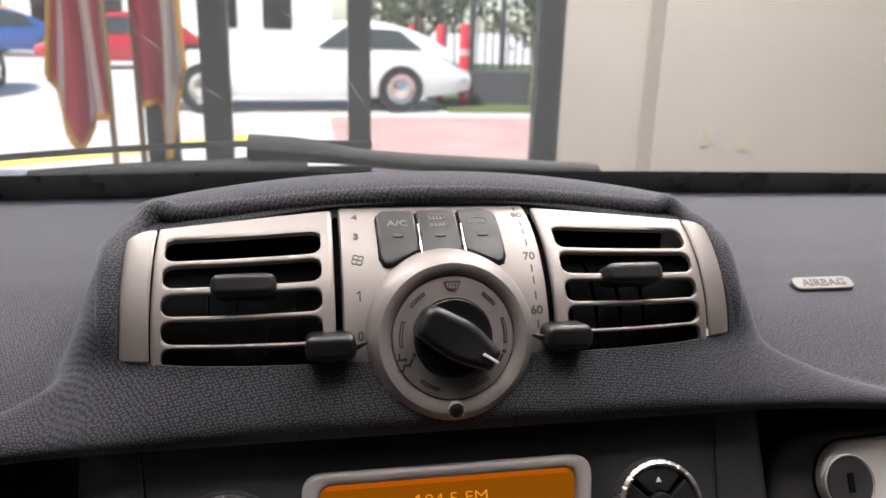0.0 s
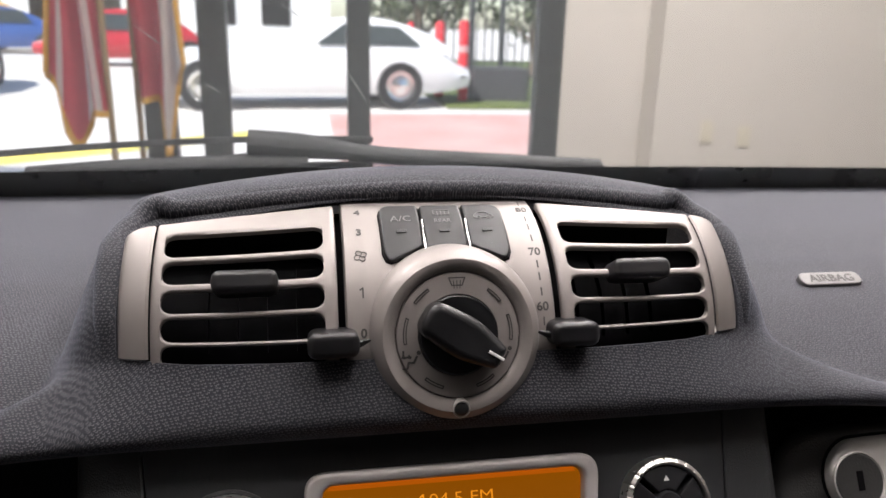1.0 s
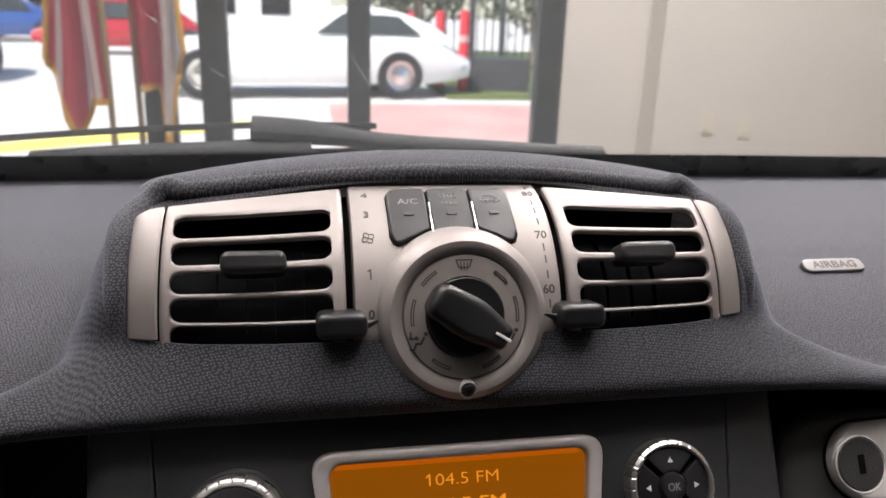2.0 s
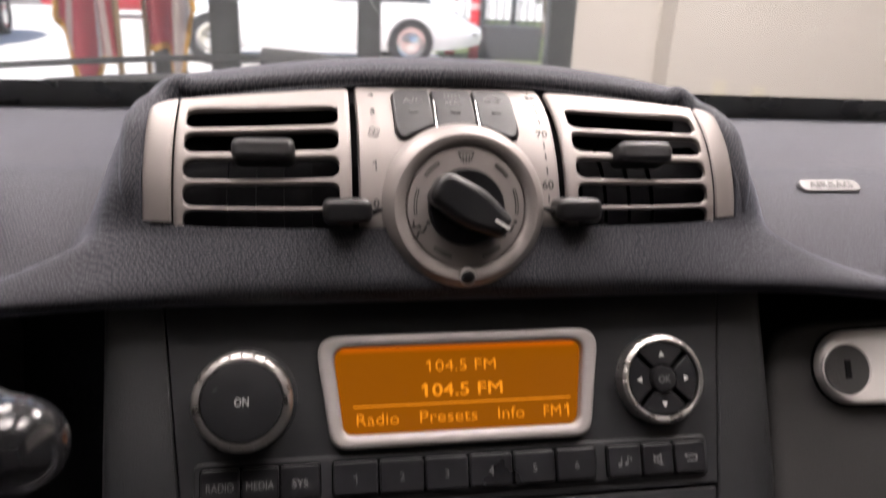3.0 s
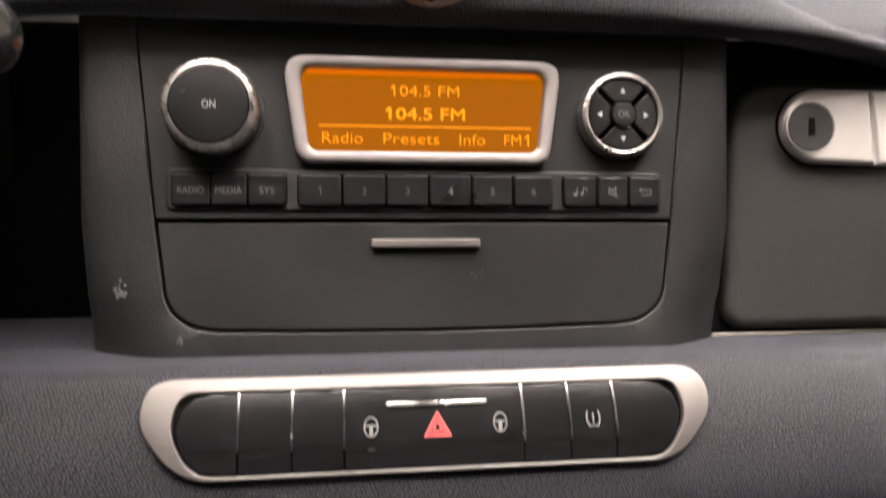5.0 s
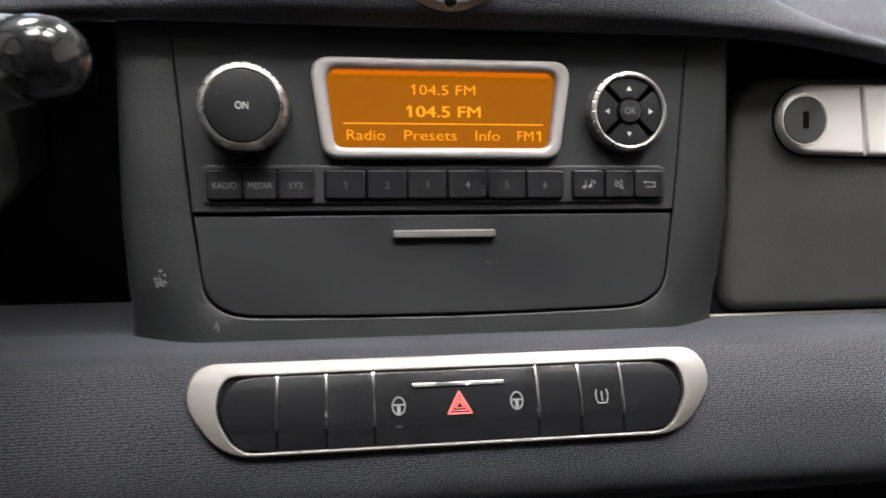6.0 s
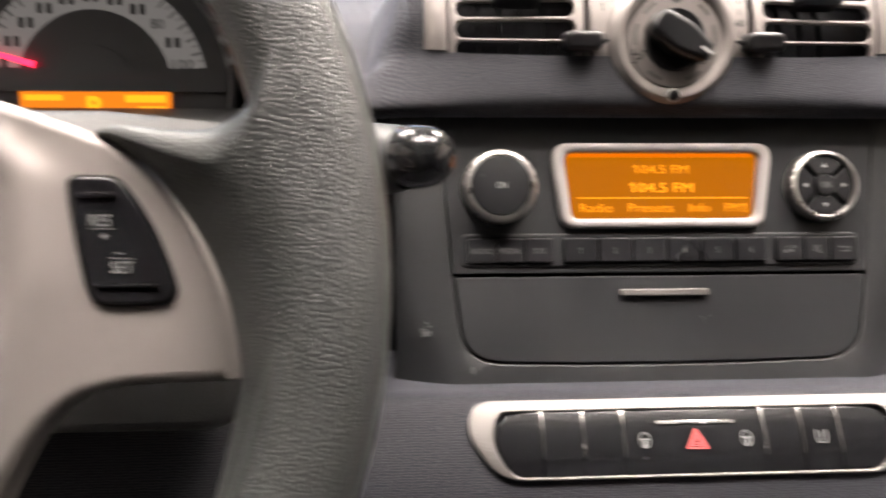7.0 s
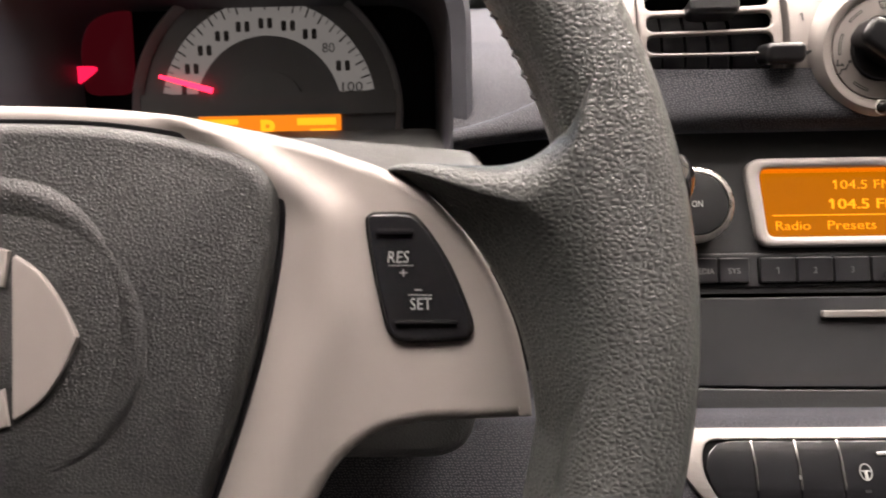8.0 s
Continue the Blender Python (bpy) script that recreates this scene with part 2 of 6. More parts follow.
def round_poly(pts, r, n=5):
    """A polygon with its corners rounded; r is one radius or one for each corner."""
    out = []
    k = len(pts)
    for i, p in enumerate(pts):
        p, a, b = Vector(p), Vector(pts[i - 1]), Vector(pts[(i + 1) % k])
        rad = r[i] if isinstance(r, (list, tuple)) else r
        if rad <= 0:
            out.append(p)
            continue
        d1, d2 = (a - p).normalized(), (b - p).normalized()
        ang = d1.angle(d2)
        t = min(rad / math.tan(ang / 2), (a - p).length * 0.48, (b - p).length * 0.48)
        p1, p2 = p + d1 * t, p + d2 * t
        for j in range(n + 1):
            f = j / n
            out.append(p1 * (1 - f) ** 2 + p * 2 * f * (1 - f) + p2 * f * f)
    return out


def rrect(x0, y0, x1, y1, r, n=5):
    return round_poly([(x0, y0), (x1, y0), (x1, y1), (x0, y1)], r, n)


def smooth_line(pts, n):
    """n points along a smooth curve through pts."""
    return [spline([tuple(p) for p in pts], (len(pts) - 1) * i / (n - 1)) for i in range(n)]


def area2(pts):
    return sum(pts[i - 1][0] * p[1] - p[0] * pts[i - 1][1] for i, p in enumerate(pts)) / 2


def inset(pts, d):
    s = 1 if area2(pts) > 0 else -1
    out = []
    k = len(pts)
    for i in range(k):
        a, p, b = Vector(pts[i - 1]), Vector(pts[i]), Vector(pts[(i + 1) % k])
        t1, t2 = (p - a), (b - p)
        t1 = t1.normalized() if t1.length > 1e-9 else t2.normalized()
        t2 = t2.normalized() if t2.length > 1e-9 else t1
        n1, n2 = Vector((-t1.y, t1.x)) * s, Vector((-t2.y, t2.x)) * s
        nn = n1 + n2
        nn = nn.normalized() if nn.length > 1e-6 else n1
        out.append(p + nn * d / max(0.5, nn.dot(n1)))
    return out


def ring(bm, m, pts, d):
    return [bm.verts.new(m @ Vector((p[0], p[1], d))) for p in pts]


def bridge(bm, a, b, closed=True):
    k = len(a)
    for i in range(k if closed else k - 1):
        j = (i + 1) % k
        bm.faces.new((a[i], a[j], b[j], b[i]))


def slab(bm, m, pts, d0, d1, bev=0.0006, steps=3, cap=True, dome=0.0):
    """A plate with the outline pts from depth d0 to d1 and a rounded front edge; dome raises its middle."""
    prev = ring(bm, m, pts, d0)
    cur = ring(bm, m, pts, d1 - bev)
    bridge(bm, prev, cur)
    prev = cur
    for i in range(1, steps + 1):
        a = math.pi / 2 * i / steps
        cur = ring(bm, m, inset(pts, bev * (1 - math.cos(a))), d1 - bev + bev * math.sin(a))
        bridge(bm, prev, cur)
        prev = cur
    if not cap:
        return prev
    if not dome:
        prev = cur
        cur = ring(bm, m, inset(pts, bev + min(0.0003, bev * 0.1)), d1)
        bridge(bm, prev, cur)
        prev = cur
    if dome:
        c = Vector((sum(p[0] for p in pts) / len(pts), sum(p[1] for p in pts) / len(pts)))
        base = inset(pts, bev)
        for f in (0.8, 0.55, 0.28):
            cur = ring(bm, m, [c + (p - c) * f for p in base], d1 + dome * (1 - f * f))
            bridge(bm, prev, cur)
            prev = cur
    bm.faces.new(prev)
    return prev


def frame_slab(bm, m, outer, inner, d0, d1, bev=0.0006, steps=3, d_in=None):
    """A frame between two outlines of equal count, rounded on both front edges."""
    d_in = d0 if d_in is None else d_in
    prev = ring(bm, m, outer, d0)
    rings_ = [(outer, d1 - bev)]
    for i in range(1, steps + 1):
        a = math.pi / 2 * i / steps
        rings_.append((inset(outer, bev * (1 - math.cos(a))), d1 - bev + bev * math.sin(a)))
    for i in range(steps, 0, -1):
        a = math.pi / 2 * i / steps
        rings_.append((inset(inner, -bev * (1 - math.cos(a))), d1 - bev + bev * math.sin(a)))
    rings_ += [(inner, d1 - bev), (inner, d_in)]
    for pts, d in rings_:
        cur = ring(bm, m, pts, d)
        bridge(bm, prev, cur)
        prev = cur


def lathe(bm, m, profile, n=56, cap0=False, cap1=False, wobble=None):
    """Turns (radius, depth) pairs about the local z axis."""
    prev = None
    for r, d in profile:
        cur = []
        for i in range(n):
            a = 2 * math.pi * i / n
            k = wobble(a, r, d) if wobble else 1.0
            cur.append(bm.verts.new(m @ Vector((r * k * math.cos(a), r * k * math.sin(a), d))))
        if prev:
            bridge(bm, prev, cur)
        elif cap0:
            bm.faces.new(cur)
        prev = cur
    if cap1:
        bm.faces.new(prev)


def sweep(bm, path, section, up=(0, 0, 1), scale=None, caps=True):
    """Carries a closed section (across, up) along a path of points."""
    path = [Vector(p) for p in path]
    prev = None
    for i, p in enumerate(path):
        t = (path[min(i + 1, len(path) - 1)] - path[max(i - 1, 0)]).normalized()
        side = t.cross(Vector(up)).normalized()
        top = side.cross(t)
        k = scale[i] if scale else 1.0
        cur = [bm.verts.new(p + side * s[0] * k + top * s[1] * k) for s in section]
        if prev:
            bridge(bm, prev, cur)
        elif caps:
            bm.faces.new(cur)
        prev = cur
    if caps:
        bm.faces.new(prev)


def circle2(rx, ry=None, n=10):
    ry = rx if ry is None else ry
    return [(rx * math.cos(2 * math.pi * i / n), ry * math.sin(2 * math.pi * i / n)) for i in range(n)]


def box(bm, lo, hi, m=None, bev=0.0):
    lo, hi = Vector(lo), Vector(hi)
    r = bmesh.ops.create_cube(bm, size=1.0)
    for v in r["verts"]:
        v.co = Vector([(lo[i] + hi[i]) / 2 + v.co[i] * (hi[i] - lo[i]) for i in range(3)])
    if bev:
        es = list({e for v in r["verts"] for e in v.link_edges})
        g = bmesh.ops.bevel(bm, geom=es, offset=bev, segments=2, affect="EDGES", profile=0.5)
    if m is not None:
        for v in (bm.verts if bev else r["verts"]):
            v.co = m @ v.co


def boxed(name, lo, hi, material, parent=None, label="", bev=0.0, m=None, **k):
    bm = bmesh.new()
    box(bm, lo, hi, m, bev)
    return part(name, bm, material, parent, label, smooth=False, **k)


def spline(ctrl, s):
    """Catmull-Rom through control pairs at the real index s."""
    k = len(ctrl) - 1
    i = min(int(s), k - 1)
    f = s - i
    p0, p1, p2, p3 = (Vector(ctrl[max(0, min(k, j))]) for j in (i - 1, i, i + 1, i + 2))
    return 0.5 * (2 * p1 + (p2 - p0) * f + (2 * p0 - 5 * p1 + 4 * p2 - p3) * f * f + (3 * p1 - p0 - 3 * p2 + p3) * f ** 3)


def smoothstep(a, b, x):
    f = max(0.0, min(1.0, (x - a) / (b - a)))
    return f * f * (3 - 2 * f)


def words(name, text, m, size, material, parent, label="", width=None, bold=0.0, thick=0.00008, slant=0.0, bend=None):
    """Raised print in the built-in font, centred on m; width fits it to a length; bend carries flat points onto a curved face."""
    cu = bpy.data.curves.new(name, "FONT")
    cu.body, cu.size, cu.align_x, cu.align_y = text, size, "CENTER", "CENTER"
    cu.extrude, cu.offset, cu.resolution_u, cu.shear = thick, bold, 3, slant
    tmp = new(name, cu)
    me = bpy.data.meshes.new_from_object(tmp.evaluated_get(bpy.context.evaluated_depsgraph_get()))
    bpy.data.objects.remove(tmp)
    xs = [v.co.x for v in me.vertices]
    ys = [v.co.y for v in me.vertices]
    kx = width / (max(xs) - min(xs)) if width else 1.0
    cx, cy = (max(xs) + min(xs)) / 2, (max(ys) + min(ys)) / 2
    for v in me.vertices:
        q = Vector(((v.co.x - cx) * kx, v.co.y - cy, v.co.z))
        v.co = bend(q) if bend else m @ q
    bm = bmesh.new()
    bm.from_mesh(me)
    bpy.data.meshes.remove(me)
    return part(name, bm, material, parent, label, smooth=False)


def mark(bm, m, pts, d=0.00012):
    """A flat printed shape, a hair thick."""
    a, b = ring(bm, m, pts, -0.0001), ring(bm, m, pts, d)
    bridge(bm, a, b)
    bm.faces.new(b)


def stroke(bm, m, pts, w, d=0.00012, closed=False):
    """A printed line of width w through flat points."""
    pts = [Vector(p) for p in pts]
    k = len(pts)
    for i in range(k if closed else k - 1):
        a, b = pts[i], pts[(i + 1) % k]
        t = (b - a).normalized()
        n_ = Vector((-t.y, t.x)) * w / 2
        e = t * w * 0.3
        mark(bm, m, [a - n_ - e, b - n_ + e, b + n_ + e, a + n_ - e], d)


def arc(cx, cy, r, a0, a1, n=12):
    return [(cx + r * math.cos(radians(a0 + (a1 - a0) * i / n)), cy + r * math.sin(radians(a0 + (a1 - a0) * i / n))) for i in range(n + 1)]


# ---- dashboard cloth shell ----
DRUM_Y, DRUM_Z, DRUM_R = 0.355, 0.941, 0.0635


def drum(x, deg, out=0.0):
    """A place on the barrel that the vents and the climate panel lie on."""
    yc = DRUM_Y + 1.3 * max(0.0, abs(x) - 0.05) ** 2
    a = radians(deg)
    return Vector((x, yc - (DRUM_R + out) * math.cos(a), DRUM_Z + (DRUM_R + out) * math.sin(a)))


MID = [(0.640, 0.948), (0.560, 0.953), (0.480, 0.968), (0.430, 0.992), (0.396, 1.0100), (0.3680, 1.0165), (0.3500, 1.0130),
       (0.3450, 1.0050), (0.3169, 0.9955), (0.2974, 0.9743), (0.2914, 0.9552), (0.2875, 0.9474), (0.2830, 0.9388), (0.2818, 0.9325),
       (0.2848, 0.9268), (0.292, 0.9222), (0.315, 0.919)]
SIDE = [(0.640, 0.947), (0.560, 0.952), (0.490, 0.955), (0.450, 0.956), (0.420, 0.9555), (0.400, 0.9545), (0.385, 0.9525),
        (0.370, 0.950), (0.350, 0.9455), (0.330, 0.939), (0.315, 0.9325), (0.304, 0.9272), (0.2970, 0.9215), (0.2945, 0.9155),
        (0.297, 0.9092), (0.307, 0.9045), (0.325, 0.902)]
# past the ends of the opening the lip rolls on without a step
ROLL = MID[:6] + [(0.3540, 1.0130), (0.3370, 1.0065)] + MID[8:]
OPEN_X, TOP_S, LOW_S = 0.1293, 6.5, 10.0


def shell_point(x, s):
    ax = abs(x)
    c, d = spline(MID, s).lerp(spline(ROLL, s), smoothstep(0.116, OPEN_X, ax)), spline(SIDE, s)
    arch = (0.78 - 0.14 * smoothstep(5.0, 8.0, s)) * smoothstep(1.2, 3.5, s) * (1 - smoothstep(6.5, 10.0, s))
    back = 1.3 * smoothstep(5.0, 7.0, s) * (1 - smoothstep(10.0, 14.0, s))
    c = c + Vector((back * (max(0.0, min(ax, 0.15) - 0.05) ** 2 + 0.0028 * smoothstep(0.10, OPEN_X, ax)), -arch * min(ax, 0.17) ** 2))
    end = 0.194 - 0.035 * smoothstep(0.0, 3.5, s) + 0.004 * smoothstep(7.0, 10.0, s) + 0.098 * smoothstep(9.5, 13.5, s)
    start = 0.126 + 0.008 * smoothstep(5.2, 7.5, s) - 0.012 * smoothstep(10.0, 12.5, s)
    w = (1 - max(0.0, min(1.0, (ax - start) / (end - start))) ** 2) ** 1.3
    q = d + (c - d) * w
    return Vector((x, q.x, q.y))


def lay_cloth(bm, columns):
    """Lays the cloth along each column of a shell, in metres, so that its stitches keep their size."""
    at = {}
    for col in columns:
        run = 0.0
        for j, v in enumerate(col):
            run += (v.co - col[j - 1].co).length if j else 0.0
            at[v] = (v.co.x, run)
    uv = bm.loops.layers.uv.new("cloth")
    for f in bm.faces:
        for loop in f.loops:
            loop[uv].uv = at.get(loop.vert, (loop.vert.co.x, loop.vert.co.z))


def dash_shell():
    xs = sorted(set([round(-0.72 + 0.02 * i, 4) for i in range(73)] + [round(-0.24 + 0.004 * i, 4) for i in range(121)]
                    + [s * v for s in (-1, 1) for v in (0.1293, 0.1303, 0.1283, 0.1262, 0.1274)]))
    rows = [0, 0.4, 0.8, 1.2, 1.6, 2, 2.4, 2.8, 3.2, 3.6, 4, 4.3, 4.6, 4.9, 5.2, 5.5, 5.75, 6, 6.25, 6.5] + [6.5 + 3.5 * i / 14 for i in range(1, 15)] \
        + [10.25, 10.5, 10.75, 11, 11.3, 11.6, 12, 12.3, 12.6, 13, 13.3, 13.6, 14, 14.4, 15, 15.5, 16]
    bm = bmesh.new()
    grid = []
    for x in xs:
        ax = abs(x)
        corner = 0.0
        if ax > 0.112:
            f = min(1.0, (ax - 0.112) / 0.0173)
            corner = 0.9 * (1 - math.sqrt(max(0.0, 1 - f * f)))
            corner *= 1 - smoothstep(OPEN_X, 0.15, ax)
        corner += 0.55 * min(1.0, ax / 0.1163) ** 2 * (1 - smoothstep(OPEN_X, 0.15, ax))
        lower = 0.28 * (1 - smoothstep(0.09, 0.125, ax))
        col = []
        for s in rows:
            if s <= 6.5:
                t = s if s < 5 else 5 + (s - 5) / 1.5 * (1.5 + corner + lower)
            elif s <= 10:
                t = 6.5 + corner + lower + (s - 6.5) / 3.5 * (3.5 - corner - lower)
            else:
                t = s
            col.append(bm.verts.new(shell_point(x, t)))
        grid.append(col)
    for i in range(len(xs) - 1):
        xc = abs((xs[i] + xs[i + 1]) / 2)
        for j in range(len(rows) - 1):
            if xc < OPEN_X and TOP_S <= (rows[j] + rows[j + 1]) / 2 <= LOW_S:
                continue
            if -0.457 < (xs[i] + xs[i + 1]) / 2 < -0.213 and grid[i][j].co.y < (0.41 if xs[i] < -0.2245 else 0.376):
                continue
            bm.faces.new((grid[i][j], grid[i + 1][j], grid[i + 1][j + 1], grid[i][j + 1]))
    rim = [e for e in bm.edges if e.is_boundary and all(abs(v.co.x) < 0.135 and 0.28 < v.co.y < 0.375 and v.co.z > 0.945 for v in e.verts)]
    for step in ((0, 0.003, -0.0012), (0, 0.02, -0.006)):
        g = bmesh.ops.extrude_edge_only(bm, edges=rim)["geom"]
        for v in g:
            if isinstance(v, bmesh.types.BMVert):
                low_side = v.co.z < 0.966 and step[1] > 0.01
                v.co += Vector((0, 0.006, -0.022)) if low_side else Vector(step)
        rim = [e for e in g if isinstance(e, bmesh.types.BMEdge) and e.is_boundary and all(v in g for v in e.verts)]
        rim = [e for e in rim if len(e.link_faces) == 1]
    lay_cloth(bm, grid)
    return bm


def hood_roll(side):
    """The padded edge that the cloth forms round the end of the vents, as (x, place along the shell, radius, depth)."""
    line = [(0.1334, 9.9 - 0.3 * i, 0.0036 + 0.0005 * i, 1.0 - 0.1 * i) for i in range(7)]
    line += [(0.1336, 7.66, 0.0064, 0.40), (0.1316, 7.14, 0.0064, 0.40), (0.1272, 6.64, 0.0061, 0.50), (0.1205, 6.24, 0.0055, 0.78)]
    line += [(0.112 - 0.014 * i, 6.05, 0.0050, 0.98) for i in range(9)]
    path = []
    for x, s, rad, deep in line:
        p = shell_point(side * x, s)
        n_ = (shell_point(side * x, s + 0.05) - shell_point(side * x, s - 0.05)).cross(Vector((1, 0, 0))).normalized()
        if n_.y > 0:
            n_ = -n_
        path.append(p - n_ * rad * deep)
    fine = [path[0]]
    for i in range(len(path) - 1):
        a, b, c, d = path[max(0, i - 1)], path[i], path[i + 1], path[min(len(path) - 1, i + 2)]
        for k in (1, 2, 3, 4):
            f = k / 4
            fine.append(0.5 * (2 * b + (c - a) * f + (2 * a - 5 * b + 4 * c - d) * f * f + (3 * b - a - 3 * c + d) * f ** 3))
    bm = bmesh.new()
    rings = []
    for i, p in enumerate(fine):
        j = i / 4
        k = min(int(j), len(line) - 2)
        rad = line[k][2] + (line[k + 1][2] - line[k][2]) * (j - k)
        t = (fine[min(i + 1, len(fine) - 1)] - fine[max(i - 1, 0)]).normalized()
        u = t.cross(Vector((0, 1, 0.3))).normalized()
        v = u.cross(t)
        rings.append([bm.verts.new(p + (u * math.cos(0.3927 * q) + v * math.sin(0.3927 * q)) * rad) for q in range(16)])
    for a, b in zip(rings, rings[1:]):
        bridge(bm, a, b)
    lay_cloth(bm, [[row[q] for row in rings] for q in range(16)])
    bm.faces.new(rings[0])
    bm.faces.new(rings[-1])
    return bm


dashboard = thing("dashboard", (0, 0.4, 0.9), "dark blue-grey woven cloth dashboard with a padded arched hump", "dashboard")
part("cloth_cover", dash_shell(), CLOTH, dashboard)
for side in (-1, 1):
    part("padded_edge", hood_roll(side), CLOTH, dashboard)

LOWER = [(0.300, 0.770), (0.262, 0.779), (0.245, 0.787), (0.222, 0.798), (0.205, 0.8055), (0.1935, 0.8035), (0.178, 0.790), (0.168, 0.772),
         (0.1655, 0.7545), (0.173, 0.738), (0.192, 0.724), (0.225, 0.715), (0.27, 0.710)]


def lower_point(x, s, out=0.0):
    q, a, b = spline(LOWER, s), spline(LOWER, max(0, s - 0.05)), spline(LOWER, min(12, s + 0.05))
    t = (b - a).normalized()
    return Vector((x, q.x + t.y * out, q.y - t.x * out))


bm = bmesh.new()
cols = [[bm.verts.new(lower_point(-0.74 + 0.04 * i, j * 0.2)) for j in range(61)] for i in range(38)]
for a, b in zip(cols, cols[1:]):
    for j in range(60):
        bm.faces.new((a[j], b[j], b[j + 1], a[j + 1]))
lay_cloth(bm, cols)
part("knee_bolster", bm, CLOTH, dashboard)
boxed("inner_panel", (-0.74, 0.345, 0.55), (0.74, 0.36, 0.905), FOOTWELL, dashboard)
# sheet that blacks out the space behind the vents
boxed("duct_backing", (-0.127, 0.372, 0.93), (0.127, 0.378, 0.992), SHADE_BLACK, dashboard)
boxed("footwell_panel", (-0.74, 0.27, 0.30), (0.74, 0.285, 0.66), FOOTWELL, dashboard)

# airbag badge on the cloth
mb = plane_frame((0.2255, 0.3695, 0.9518), 64)
badge = thing("airbag_badge", (0.2255, 0.3695, 0.951), "small oval silver badge with dark airbag lettering on the cloth", "badge")
bm = bmesh.new()
slab(bm, mb, rrect(-0.0185, -0.0048, 0.0185, 0.0048, 0.0046, 7), -0.003, 0.0012, 0.0008)
part("badge_plate", bm, surf("dull_badge_metal", (0.17, 0.165, 0.165), 0.45, metal=0.8, var=0.05), badge)
words("airbag_lettering", "AIRBAG", mb @ pose(0, 0, 0.0013), 0.0072, INK, badge, width=0.027, bold=0.0001)

# ---- vents ----


def fan(deg, x):
    """The vents' lines close up towards the outer ends of the barrel."""
    f = max(0.0, (abs(x) - 0.0455) / 0.0708)
    return 12 + (deg - 12) * (1 - 0.105 * f - 0.05 * f * max(0.0, (deg - 62) / 18) - 0.055 * f * max(0.0, (deg - 67) / 14))


SLOTS = [(67, 55), (52.5, 43), (40, 31.5), (29.5, 20.5), (19, 9.5)]
SLOT_X0, SLOT_X1 = 0.0505, 0.1125


def slot_half(x, k):
    """Half the height of slot k, in degrees, at x; its ends are rounded."""
    hi, lo = SLOTS[k]
    h = (hi - lo) / 2
    d = min(x - SLOT_X0, SLOT_X1 - x)
    if d < -1e-6:
        return 0.0
    r = 0.0042
    rd = math.degrees(r / DRUM_R)
    rd = min(rd, h)
    return h if d >= r else h - rd + rd * math.sqrt(max(0.0, 1 - (1 - max(d, 0) / r) ** 2))


